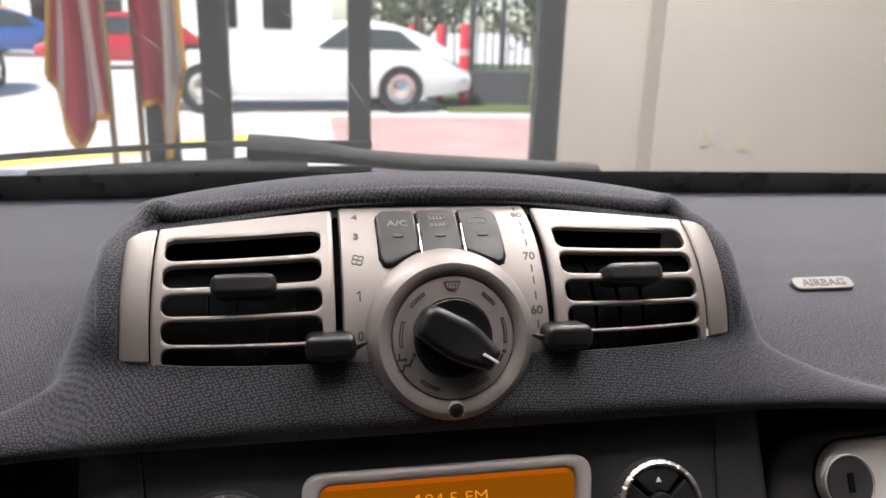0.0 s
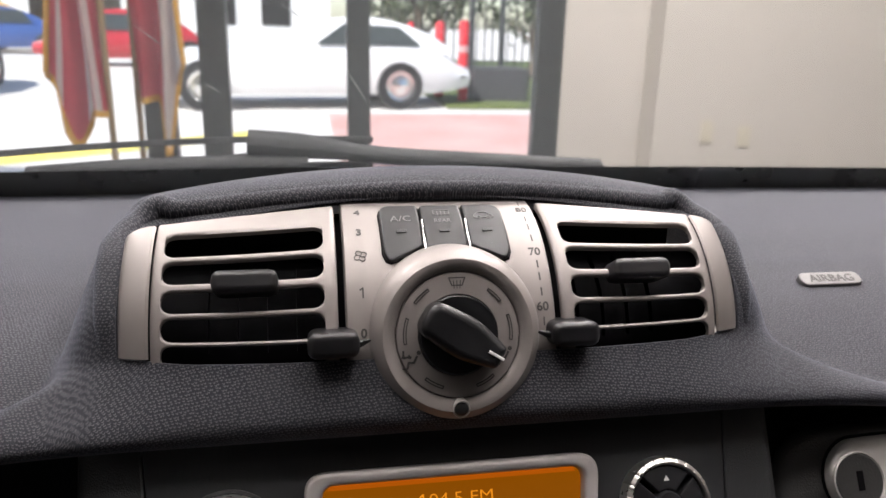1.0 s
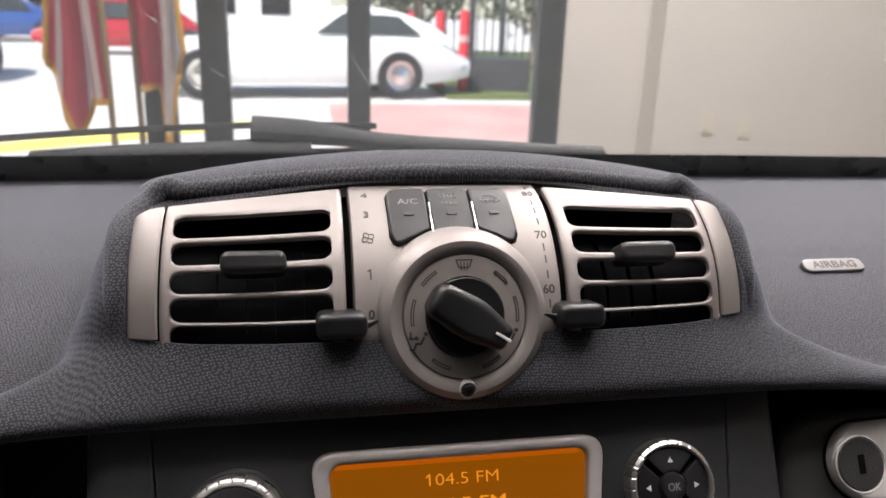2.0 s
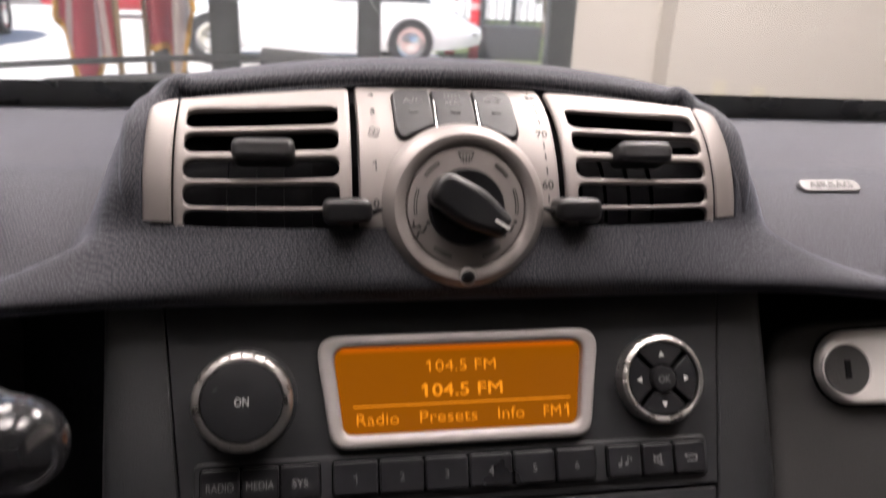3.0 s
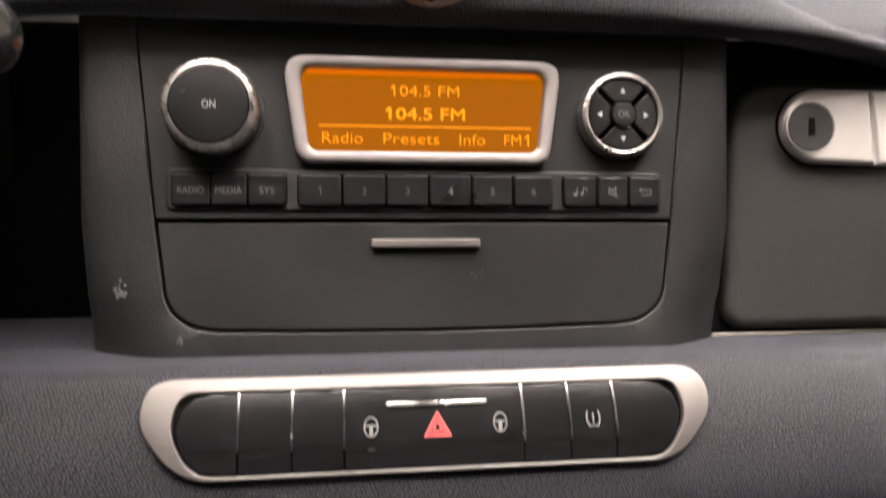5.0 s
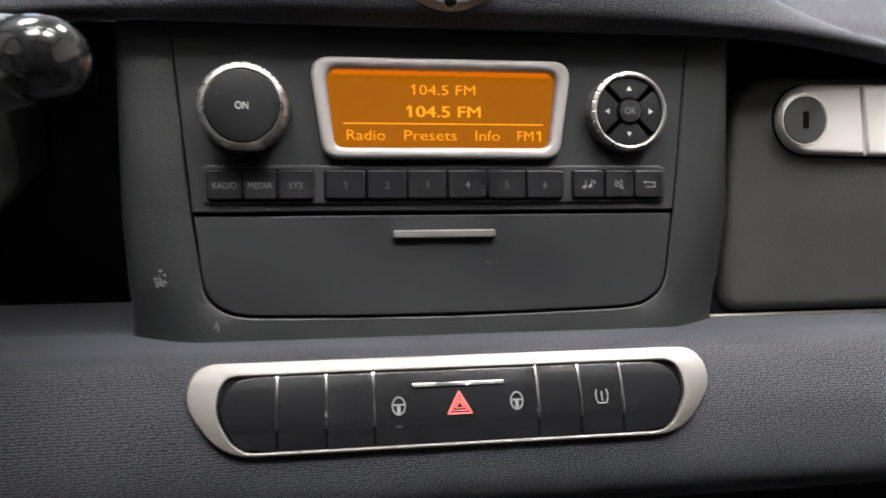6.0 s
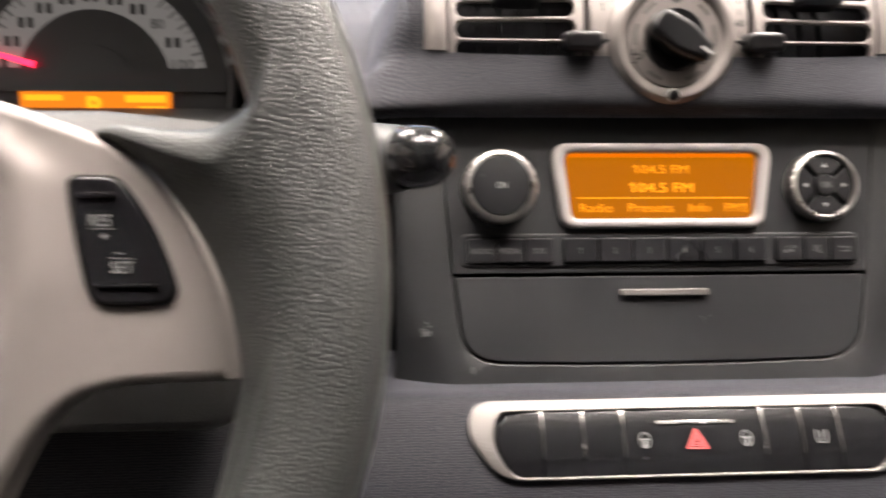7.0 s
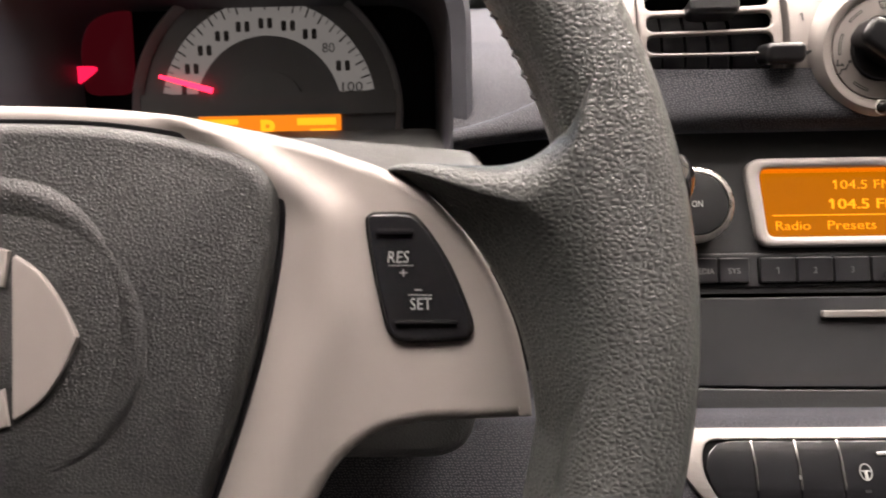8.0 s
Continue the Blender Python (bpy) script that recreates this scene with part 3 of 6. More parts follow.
def vent(side, name_label):
    v = thing("air_vent", (side * 0.085, 0.33, 0.945), name_label, "air vent", "dashboard air vents")
    bm = bmesh.new()
    ends = [0, 0.00005, 0.0003, 0.0008, 0.0016, 0.0027, 0.0042]
    xs = [0.0455, 0.0458, 0.0466, 0.048] + [SLOT_X0 - 0.00005] + [SLOT_X0 + e for e in ends] + [0.06 + 0.006 * i for i in range(8)] \
        + [SLOT_X1 - e for e in reversed(ends)] + [SLOT_X1 + 0.00005, 0.1142, 0.1155, 0.1160, 0.1163]
    mids = [(a + b) / 2 for a, b in SLOTS]

    def lift(x):
        d = min(x - 0.0455, 0.1163 - x)
        return -0.0009 * max(0.0, 1 - d / 0.0012) ** 2

    bands = len(SLOTS) + 1
    for b in range(bands):
        cols = []
        for x in xs:
            top = 81.0 if b == 0 else mids[b - 1] - slot_half(x, b - 1)
            low = 6.0 if b == bands - 1 else mids[b] + slot_half(x, b)
            n = 10 if b == 0 else 6
            cut_hi = b > 0 and slot_half(x, b - 1) > 0
            cut_lo = b < bands - 1 and slot_half(x, b) > 0
            # a gently crowned bar between two slots
            col = []
            for j in range(n + 1):
                deg = top + (low - top) * j / n
                dn = min((top - deg) if cut_hi else 9.0, (deg - low) if cut_lo else 9.0)
                col.append(bm.verts.new(drum(side * x, fan(deg, x), lift(x) - 0.0006 * max(0.0, 1 - dn / 0.8) ** 2)))
            cols.append(col)
        for p, q in zip(cols, cols[1:]):
            for j in range(len(p) - 1):
                bm.faces.new((p[j], q[j], q[j + 1], p[j + 1]))
    bmesh.ops.remove_doubles(bm, verts=bm.verts, dist=0.00002)
    edges = [e for e in bm.edges if e.is_boundary]
    for depth in (0.0006, 0.0014):
        g = bmesh.ops.extrude_edge_only(bm, edges=edges)["geom"]
        vs = [x for x in g if isinstance(x, bmesh.types.BMVert)]
        for q in vs:
            to = Vector((0, DRUM_Y - q.co.y, DRUM_Z - q.co.z)).normalized()
            q.co += to * depth
        edges = [e for e in g if isinstance(e, bmesh.types.BMEdge) and len(e.link_faces) == 1]
    part("vent_face", bm, SILVER, v, "satin silver slotted face", sharp=55)
    # end cap
    bm = bmesh.new()
    cols = []
    for i in range(15):
        f = i / 14
        x = 0.1170 + 0.0120 * f
        out = -0.003 * (1 - math.sqrt(max(0.0, 1 - f ** 2.2))) - (0.0008 if i == 0 else 0)
        top = 81 - 9 * f ** 3
        cols.append([bm.verts.new(drum(side * x, fan(top - (top - 14) * j / 24, x), out)) for j in range(25)])
    for p, q in zip(cols, cols[1:]):
        for j in range(24):
            bm.faces.new((p[j], q[j], q[j + 1], p[j + 1]))
    part("end_cap", bm, SILVER, v)
    # duct sheet and upright vanes behind, coloured near-black for the shade in the slots
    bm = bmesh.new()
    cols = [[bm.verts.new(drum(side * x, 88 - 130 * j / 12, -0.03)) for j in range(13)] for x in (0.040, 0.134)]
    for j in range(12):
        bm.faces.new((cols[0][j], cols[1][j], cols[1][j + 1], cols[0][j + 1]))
    part("duct", bm, SHADE_BLACK, v)
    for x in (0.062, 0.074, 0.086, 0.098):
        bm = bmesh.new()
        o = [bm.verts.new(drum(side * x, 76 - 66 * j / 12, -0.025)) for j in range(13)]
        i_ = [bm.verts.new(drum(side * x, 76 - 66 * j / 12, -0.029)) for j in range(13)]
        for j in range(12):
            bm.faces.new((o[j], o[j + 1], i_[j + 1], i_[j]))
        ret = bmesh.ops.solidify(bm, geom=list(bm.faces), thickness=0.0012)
        part("vane", bm, SHADE_BLACK, v)
    # tab that steers the slats
    bm = bmesh.new()
    mt = plane_frame(drum(side * 0.0805, fan(41.8, 0.0805)), 30)
    slab(bm, mt, rrect(-0.0124, -0.0045, 0.0124, 0.0045, 0.0040, 6), -0.004, 0.0085, 0.0026, 7)
    part("tab", bm, SOFT_BLACK, v, "rounded black adjusting tab", sharp=80)
    return v


vent(-1, "satin silver barrel vent with five slots and black tab")
vent(1, "satin silver barrel vent with five slots and black tab")

# ---- climate panel ----
climate = thing("climate_panel", (0, 0.33, 0.945), "satin silver climate control panel with round dial and three buttons", "control panel")
bm = bmesh.new()
cols = []
for x, out in [(-0.0425, -0.008), (-0.0425, -0.0012), (-0.0420, -0.0003)] + [(-0.041 + 0.0082 * i, 0.0) for i in range(11)] + [(0.0420, -0.0003), (0.0425, -0.0012), (0.0425, -0.008)]:
    cols.append([bm.verts.new(drum(x, 87 - 84 * j / 40, out)) for j in range(41)])
for p, q in zip(cols, cols[1:]):
    for j in range(40):
        bm.faces.new((p[j], q[j], q[j + 1], p[j + 1]))
part("face_panel", bm, SILVER, climate)
boxed("top_trim", (-0.0425, 0.350, 1.0035), (0.0425, 0.361, 1.0062), SILVER_DULL, climate, bev=0.0008)


def on_drum(x, deg, out=0.0):
    """A flat frame that touches the barrel at x and deg."""
    return plane_frame(drum(x, deg, out), deg)


def drum_bend(x, deg, out=0.0001):
    def f(q):
        return drum(x + q.x, deg + math.degrees(q.y / DRUM_R), out + q.z)
    return f


def slice_up(bm, step, axis=1):
    """Cuts a flat mesh into strips, so that it can follow a bend."""
    ys = [v.co[axis] for v in bm.verts]
    no = [0, 0, 0]
    no[axis] = 1
    y = min(ys) + step
    while y < max(ys) - step * 0.3:
        bmesh.ops.bisect_plane(bm, geom=bm.verts[:] + bm.edges[:] + bm.faces[:], plane_co=Vector(no) * y, plane_no=no, dist=1e-7)
        y += step


def curved_pad(name, pts, out, mat, parent, low=-0.002, label=""):
    """A pad whose outline (x, degrees) lies on the barrel, with a rounded edge."""
    k = 180 / math.pi / DRUM_R
    flat = [Vector((p[0], p[1] / k)) for p in pts]
    bm = bmesh.new()
    ident = Matrix.Identity(4)
    slab(bm, ident, flat, low, out, 0.0010, 3, dome=0.0)
    slice_up(bm, 0.0015)
    for v in bm.verts:
        v.co = drum(v.co.x, v.co.y * k, v.co.z)
    return part(name, bm, mat, parent, label)


surround = curved_pad("button_well", [(-0.0235, 46.2), (-0.0200, 47.5), (0.0200, 47.5), (0.0235, 46.2), (0.0260, 47.0), (0.0274, 50.5), (0.0276, 72), (0.0266, 75.5), (0.0238, 77.3), (-0.0238, 77.3), (-0.0266, 75.5), (-0.0276, 72), (-0.0274, 50.5), (-0.0260, 47.0)], 0.0003, SHADE_BLACK, climate, -0.001)
for i, (a, b) in enumerate([(-0.0267, -0.0098), (-0.0088, 0.0088), (0.0098, 0.0267)]):
    pts = [(a, 50), (b, 50), (b, 76.6), (a, 76.6)]
    if i == 0:
        pts = [(a + 0.0038, 46.8), (a + 0.0085, 49.0), (b, 53), (b, 76.6), (a + 0.004, 76.6), (a + 0.0012, 75.2), (a, 72), (a + 0.0002, 51), (a + 0.0014, 47.6)]
    if i == 2:
        pts = [(a, 53), (b - 0.0085, 49.0), (b - 0.0038, 46.8), (b - 0.0014, 47.6), (b - 0.0002, 51), (b, 72), (b - 0.0012, 75.2), (b - 0.004, 76.6), (a, 76.6)]
    turn_ = 180 / math.pi / DRUM_R
    flat_ = round_poly([(p[0], p[1] / turn_) for p in pts], 0.0022 if i == 1 else [0.0012 if abs(p[0]) < 0.0105 else 0.0045 for p in pts], 4)
    pts = [(p.x, p.y * turn_) for p in flat_]
    button = curved_pad("push_button", pts, 0.0022, SOFT_BLACK, climate, label="matt black push button")
    bm = bmesh.new()
    slab(bm, on_drum((a + b) / 2, 60.0, 0.0021), rrect(-0.0022, -0.0009, 0.0022, 0.0009, 0.0006, 3), -0.0002, 0.0005, 0.0002, 2)
    part("indicator", bm, GRAINED, button)
for x in (-0.0093, 0.0093):
    bm = bmesh.new()
    slab(bm, on_drum(x, 58, 0.0), [(-0.0004, -0.0085), (0.0004, -0.0085), (0.0004, 0.0085), (-0.0004, 0.0085)], -0.003, 0.0030, 0.0003, 2)
    part("divider", bm, CHROME, climate)
words("ac_print", "A/C", None, 0.0052, PRINT_DIM, climate, width=0.0088, bend=drum_bend(-0.0180, 67, 0.0023))
words("rear_print", "REAR", None, 0.0032, PRINT_DIM, climate, width=0.0072, bend=drum_bend(0.0, 65.5, 0.0023))
bm = bmesh.new()
mr = on_drum(0.0, 70.5, 0.0023)
stroke(bm, mr, [(-0.0034, -0.0015), (-0.0034, 0.0015), (0.0034, 0.0015), (0.0034, -0.0015)], 0.0003, closed=True)
for x in (-0.0016, 0, 0.0016):
    stroke(bm, mr, [(x, -0.0022), (x, 0.001)], 0.0003)
part("heater_symbol", bm, PRINT_DIM, climate)
bm = bmesh.new()
mr = on_drum(0.0180, 68.0, 0.0023)
stroke(bm, mr, [(-0.0042, -0.0012), (-0.0040, 0.0006), (-0.002, 0.0024), (0.0014, 0.0024), (0.003, 0.0008), (0.0042, 0.0003), (0.0042, -0.0012)], 0.0003, closed=True)
stroke(bm, mr, arc(-0.002, -0.0014, 0.0010, 0, 360, 10), 0.0003)
stroke(bm, mr, arc(0.0022, -0.0014, 0.0010, 0, 360, 10), 0.0003)
part("air_symbol", bm, PRINT_DIM, climate)
# engraved scales
bm = bmesh.new()
stroke(bm, on_drum(-0.0358, 36.0, 0.0001), [(-0.0009, 0.0011), (0.0002, 0.0019), (0.0002, -0.0021)], 0.0006)
part("fan_number", bm, INK, climate, smooth=False)
for t, deg in (("4", 74.5), ("3", 62.0), ("0", 21.5)):
    words("fan_number", t, None, 0.0050, INK, climate, bold=0.00016, bend=drum_bend(-0.0358, deg))
bm = bmesh.new()
mf = on_drum(-0.0358, 50.5, 0.0001)
for k in range(4):
    stroke(bm, mf, [(0, 0)] + [(p[0] * math.cos(k * math.pi / 2) - p[1] * math.sin(k * math.pi / 2), p[0] * math.sin(k * math.pi / 2) + p[1] * math.cos(k * math.pi / 2))
                              for p in arc(0.0014, 0.0008, 0.0011, 200, -70, 9)], 0.0003)
part("fan_symbol", bm, INK, climate)
for t, deg in (("80", 74.5), ("70", 50.5), ("60", 28.5)):
    words("degree_number", t, None, 0.0052, INK, climate, bold=0.00010, bend=drum_bend(0.0372, deg))
for deg in (80, 68, 63, 57, 45, 40, 34, 23):
    bm = bmesh.new()
    slab(bm, on_drum(0.0374, deg, 0.0), rrect(-0.00032, -0.0018, 0.00032, 0.0018, 0.0003, 2), -0.0003, 0.00012, 0.00005, 1)
    part("scale_bar", bm, INK, climate)
# levers under the fan and heat scales
for s in (-1, 1):
    bm = bmesh.new()
    ml = plane_frame(drum(s * 0.0478, 19.0), 14)
    slab(bm, ml, rrect(-0.0098, -0.0050, 0.0098, 0.0050, 0.0042, 6), -0.004, 0.0105, 0.0027, 7)
    lever = part("lever_knob", bm, SOFT_BLACK, climate, "rounded black sliding lever", sharp=80)
    bm = bmesh.new()
    c = drum(s * 0.0478, 17.8, 0.006)
    sweep(bm, [c + Vector((-s * 0.008, 0, 0)), c + Vector((-s * 0.011, 0.002, 0.0003)), c + Vector((-s * 0.0142, 0.003, 0.001))], circle2(0.0010, 0.0016, 8), scale=[1, 0.9, 0.35])
    part("lever_pointer", bm, SOFT_BLACK, lever)
# near-black sheets stand for the shade between panel and vents
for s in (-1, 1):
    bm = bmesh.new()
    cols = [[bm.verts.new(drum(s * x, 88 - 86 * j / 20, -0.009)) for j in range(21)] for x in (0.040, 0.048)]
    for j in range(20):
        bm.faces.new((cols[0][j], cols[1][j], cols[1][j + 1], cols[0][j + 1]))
    part("gap_filler", bm, SHADE_BLACK, climate)

# dial
DIAL = plane_frame((0.0006, 0.2902, 0.9643), 18.5)
dial = thing("rotary_dial", (0, 0.2905, 0.935), "round satin silver air dial with black turning knob", "dial")
bm = bmesh.new()
lathe(bm, DIAL, [(0.0372, -0.030), (0.0366, -0.018), (0.0356, -0.010), (0.0342, -0.0045), (0.0322, -0.0006), (0.0298, 0.0014), (0.0276, 0.0014), (0.0258, 0.0002), (0.0251, -0.0004),
                 (0.0248, -0.0012)], 96)
part("collar", bm, SILVER, dial)
bm = bmesh.new()
lathe(bm, DIAL, [(0.0246, -0.004), (0.0246, -0.0008), (0.0243, -0.0003), (0.0238, -0.0002), (0.0160, -0.0002), (0.0157, -0.003)], 80)
part("dial_face", bm, SILVER, dial)
bm = bmesh.new()
lathe(bm, DIAL, [(0.0156, -0.002), (0.0156, 0.0010), (0.0150, 0.0016), (0.0110, 0.0012), (0.0080, 0.0008)], 64, cap1=True)
part("knob_base", bm, SOFT_BLACK, dial)
mk = DIAL @ pose(0, 0, 0, 0, 0, -32)
bm = bmesh.new()
slab(bm, mk, round_poly([(-0.0168, -0.0070), (0.002, -0.0086), (0.0172, -0.0046), (0.0172, 0.0046), (0.002, 0.0086), (-0.0168, 0.0070)], [0.006, 0.03, 0.003, 0.003, 0.03, 0.006], 6),
     0.0, 0.0130, 0.0034, 6)
handle = part("knob_handle", bm, SOFT_BLACK, dial, "matt black turning handle", sharp=70)
bm = bmesh.new()
slab(bm, mk, [(0.0105, -0.0006), (0.0172, -0.0006), (0.0172, 0.0006), (0.0105, 0.0006)], 0.010, 0.0135, 0.0002, 1)
part("pointer_line", bm, PRINT, handle, "white pointer line")
for a0, a1 in ((55, 36), (20, -8), (-50, -72), (-108, -130), (188, 160), (143, 122)):
    bm = bmesh.new()
    o_ = [Vector(p) for p in arc(0, 0, 0.0219, a0, a1, 10) + arc(0, 0, 0.0205, a1, a0, 10)]
    i_ = inset(o_, 0.00042)
    top, low = ring(bm, DIAL, o_, 0.00004), ring(bm, DIAL, i_, 0.00004)
    bridge(bm, top, low)
    bridge(bm, ring(bm, DIAL, o_, -0.0004), top)
    part("dial_arc", bm, INK, dial)
bm = bmesh.new()
md = DIAL @ pose(0, 0.0203, -0.0001) @ Matrix.Diagonal((1.15, 1.15, 1, 1))
stroke(bm, md, [(-0.0028, 0.0018), (0.0028, 0.0018), (0.0018, -0.0008), (-0.0018, -0.0008)], 0.0004, closed=True)
for x in (-0.001, 0, 0.001):
    stroke(bm, md, [(x, -0.0018), (x * 1.2, 0.0008)], 0.0003)
part("screen_symbol", bm, INK, dial)
for s in (-1, 1):
    bm = bmesh.new()
    md = DIAL @ pose(s * 0.0182, -0.0092, -0.0001) @ Matrix.Diagonal((1.25, 1.25, 1, 1))
    mark(bm, md, arc(0.0018, 0.0024, 0.0007, 0, 345, 10))
    stroke(bm, md, [(0.0012, 0.0013), (0.0002, -0.0006), (-0.0014, -0.0006), (-0.0019, -0.0024)], 0.0007)
    stroke(bm, md, [(-0.0034, -0.0024), (-0.0022, -0.0024)], 0.0005)
    for tail, head in (((-0.0030, 0.0006), (-0.0014, 0.0010)),) if s > 0 else (((-0.0026, 0.0010), (-0.0012, 0.0012)), ((-0.0030, 0.0030), (-0.0030, 0.0012))):
        stroke(bm, md, [tail, head], 0.0006)
        mark(bm, md, arc(head[0], head[1], 0.0008, 0, 300, 3))
    part("flow_symbol", bm, INK, dial)
mh = DIAL @ pose(0, -0.0285, 0.0002, 12)
bm = bmesh.new()
lathe(bm, mh, [(0.0036, -0.004), (0.0036, 0.0010), (0.0033, 0.0014), (0.0028, 0.0010), (0.0026, -0.001)], 32)
part("sensor_ring", bm, LIT_SILVER, dial)
bm = bmesh.new()
lathe(bm, mh, [(0.0029, -0.001), (0.0028, 0.0012), (0.0024, 0.0020), (0.0014, 0.0025), (0.0004, 0.0026)], 24, cap1=True)
part("sensor", bm, SOFT_BLACK, dial)

# ---- centre console and radio ----
RADIO = plane_frame((0, 0.262, 0.859), 28.5)
console = thing("console_surround", (0, 0.25, 0.79), "grained black plastic surround of the radio and drawer", "console")


def console_inner(n=16):
    """Outline of the radio and drawer opening."""
    right = [(0.1232, 0.080), (0.1145, -0.0155), (0.1105, -0.047)]
    corner = [spline([(0.1105, -0.047), (0.107, -0.0545), (0.0985, -0.0603), (0.088, -0.0622)], 3 * i / n) for i in range(1, n + 1)]
    low = [(0.045, -0.0632), (0.0, -0.0636)]
    half = [Vector(p) for p in right] + corner + [Vector(p) for p in low]
    return half + [Vector((-p.x, p.y)) for p in reversed(half[:-1])]


def console_back(x, v):
    """How far the surround falls back towards its outer and lower edge."""
    return -0.0205 * smoothstep(-0.02, -0.085, v) * smoothstep(0.112, 0.147, abs(x)) - 0.003 * smoothstep(0.135, 0.148, abs(x))


bm = bmesh.new()
inner = console_inner()
k = len(inner)
outer = []
for p in inner:
    f = max(0.0, min(1.0, (0.080 - p.y) / 0.145))
    if p.y > -0.056:
        outer.append(Vector((math.copysign(0.1465 - 0.002 * f, p.x), p.y)))
    else:
        g = (abs(p.x) - 0.088) / 0.0205
        if abs(g - 0.55) < 0.045:
            outer.append(Vector((math.copysign(0.1460, p.x), -0.0860)))
        elif g > 0.55:
            outer.append(Vector((math.copysign(0.1460, p.x), -0.0860 + 0.030 * (g - 0.55) / 0.45)))
        else:
            outer.append(Vector((p.x * (1.15 + 0.30 * max(0.0, g / 0.55)), -0.0860)))
outer[-1].y = outer[0].y = 0.080
prev = None
for f in (0.0, 0.004, 0.03, 0.2, 0.4, 0.6, 0.8, 0.94, 1.0, 1.0):
    cur = []
    last = prev is not None and f == 1.0 and abs(prev[1] - 1.0) < 1e-9
    for a, b in zip(inner, outer):
        q = a.lerp(b, f)
        d = console_back(q.x, q.y) + (-0.012 if f == 0 else -0.0006 if f == 0.004 else 0.0)
        if f >= 0.94:
            d -= 0.0010 if f < 1 else 0.0035
        if last:
            d -= 0.03
        cur.append(bm.verts.new(RADIO @ Vector((q.x, q.y, d))))
    if prev:
        bridge(bm, prev[0], cur, closed=False)
    prev = (cur, f)
part("trim", bm, GRAINED, console)
# near-black back plate shows as shade in the joints round radio and drawer
boxed("inner_case", (-0.125, -0.075, -0.02), (0.125, 0.080, -0.009), SHADE_BLACK, console, m=RADIO)

radio = thing("car_radio", (0, 0.262, 0.85), "black car radio with lit orange display and silver bezel", "car radio")
bm = bmesh.new()
slab(bm, RADIO, [(-0.1140, -0.0138), (0.1140, -0.0138), (0.1224, 0.079), (-0.1224, 0.079)], -0.008, 0.0, 0.0007, 2)
part("faceplate", bm, CONSOLE, radio)
TRAP = [(-0.0553, 0.0098), (0.0553, 0.0098), (0.0618, 0.0562), (-0.0618, 0.0562)]
WIN = [(-0.0502, 0.0152), (0.0502, 0.0152), (0.0542, 0.0510), (-0.0542, 0.0510)]
bo, bi = round_poly(TRAP, [0.0085, 0.0085, 0.0092, 0.0092], 7), round_poly(WIN, [0.0050, 0.0050, 0.0055, 0.0055], 7)
bm = bmesh.new()
frame_slab(bm, RADIO, bo, bi, -0.002, 0.0052, 0.0022, 4, d_in=-0.003)
part("bezel", bm, surf("bezel_silver_paint", (0.36, 0.34, 0.328), 0.45, metal=0.45, var=0.03, vscale=18, rvar=0.04), radio, "satin silver display bezel")
bm = bmesh.new()
slab(bm, RADIO, inset(bi, -0.0008), -0.004, 0.0006, 0.0002, 1)
screen = part("display", bm, SCREEN, radio, "orange backlit display", smooth=False)
bm = bmesh.new()
mark(bm, RADIO, [(-0.0514, 0.0488), (0.0514, 0.0488), (0.0505, 0.0508), (-0.0505, 0.0508)], 0.0009)
part("edge_light", bm, SCREEN_EDGE, screen, smooth=False)
for t, x, v, w, h, b_ in (("104.5 FM", 0.0008, 0.0423, 0.0290, 0.0066, 0.0), ("104.5 FM", 0.0008, 0.0322, 0.0335, 0.0074, 0.00005), ("Radio", -0.0360, 0.0212, 0.0175, 0.0068, 0.0),
                         ("Presets", -0.0060, 0.0212, 0.0245, 0.0068, 0.0), ("Info", 0.0212, 0.0212, 0.0115, 0.0068, 0.0), ("FM", 0.0395, 0.0212, 0.0076, 0.0068, 0.0)):
    words("display_text", t, RADIO @ pose(x, v, 0.0008), h, LCD_TEXT, screen, width=w, bold=-0.00008)
    if b_:
        words("display_text", t, RADIO @ pose(x + 0.0003, v, 0.00082), h, LCD_TEXT, screen, width=w)
    if t[0] == "1":
        bm = bmesh.new()
        stroke(bm, RADIO @ pose(x - w / 2, v, 0.0008), [(-0.0010, h * 0.17), (0.0003, h * 0.33)], 0.0006 + b_ * 5)
        part("display_text", bm, LCD_TEXT, screen, smooth=False)
bm = bmesh.new()
stroke(bm, RADIO @ pose(0.0462, 0.0212, 0.0008), [(-0.0010, 0.0012), (0.0004, 0.0022), (0.0004, -0.0023)], 0.0007)
part("display_text", bm, LCD_TEXT, screen, smooth=False)
bm = bmesh.new()
mark(bm, RADIO, [(-0.0462, 0.0263), (0.0480, 0.0263), (0.0480, 0.0268), (-0.0462, 0.0268)], 0.0009)
part("display_line", bm, LCD_TEXT, screen, smooth=False)

# volume knob
mo = RADIO @ pose(-0.0896, 0.0316, 0)
bm = bmesh.new()
lathe(bm, mo, [(0.0212, -0.001), (0.0208, 0.0006), (0.0195, 0.0010), (0.0188, 0.0004)], 64)
part("knob_recess", bm, CONSOLE, radio)
bm = bmesh.new()
lathe(bm, mo, [(0.0192, -0.002), (0.0192, 0.0030), (0.0196, 0.0100), (0.0194, 0.0132), (0.0189, 0.0146), (0.0178, 0.0155), (0.0162, 0.0157), (0.0158, 0.0146)], 288,
      wobble=lambda a, r, d: 1 - (0.034 * max(0.0, math.cos(a * 24)) ** 26 if d > 0.002 and r > 0.016 else 0.0))
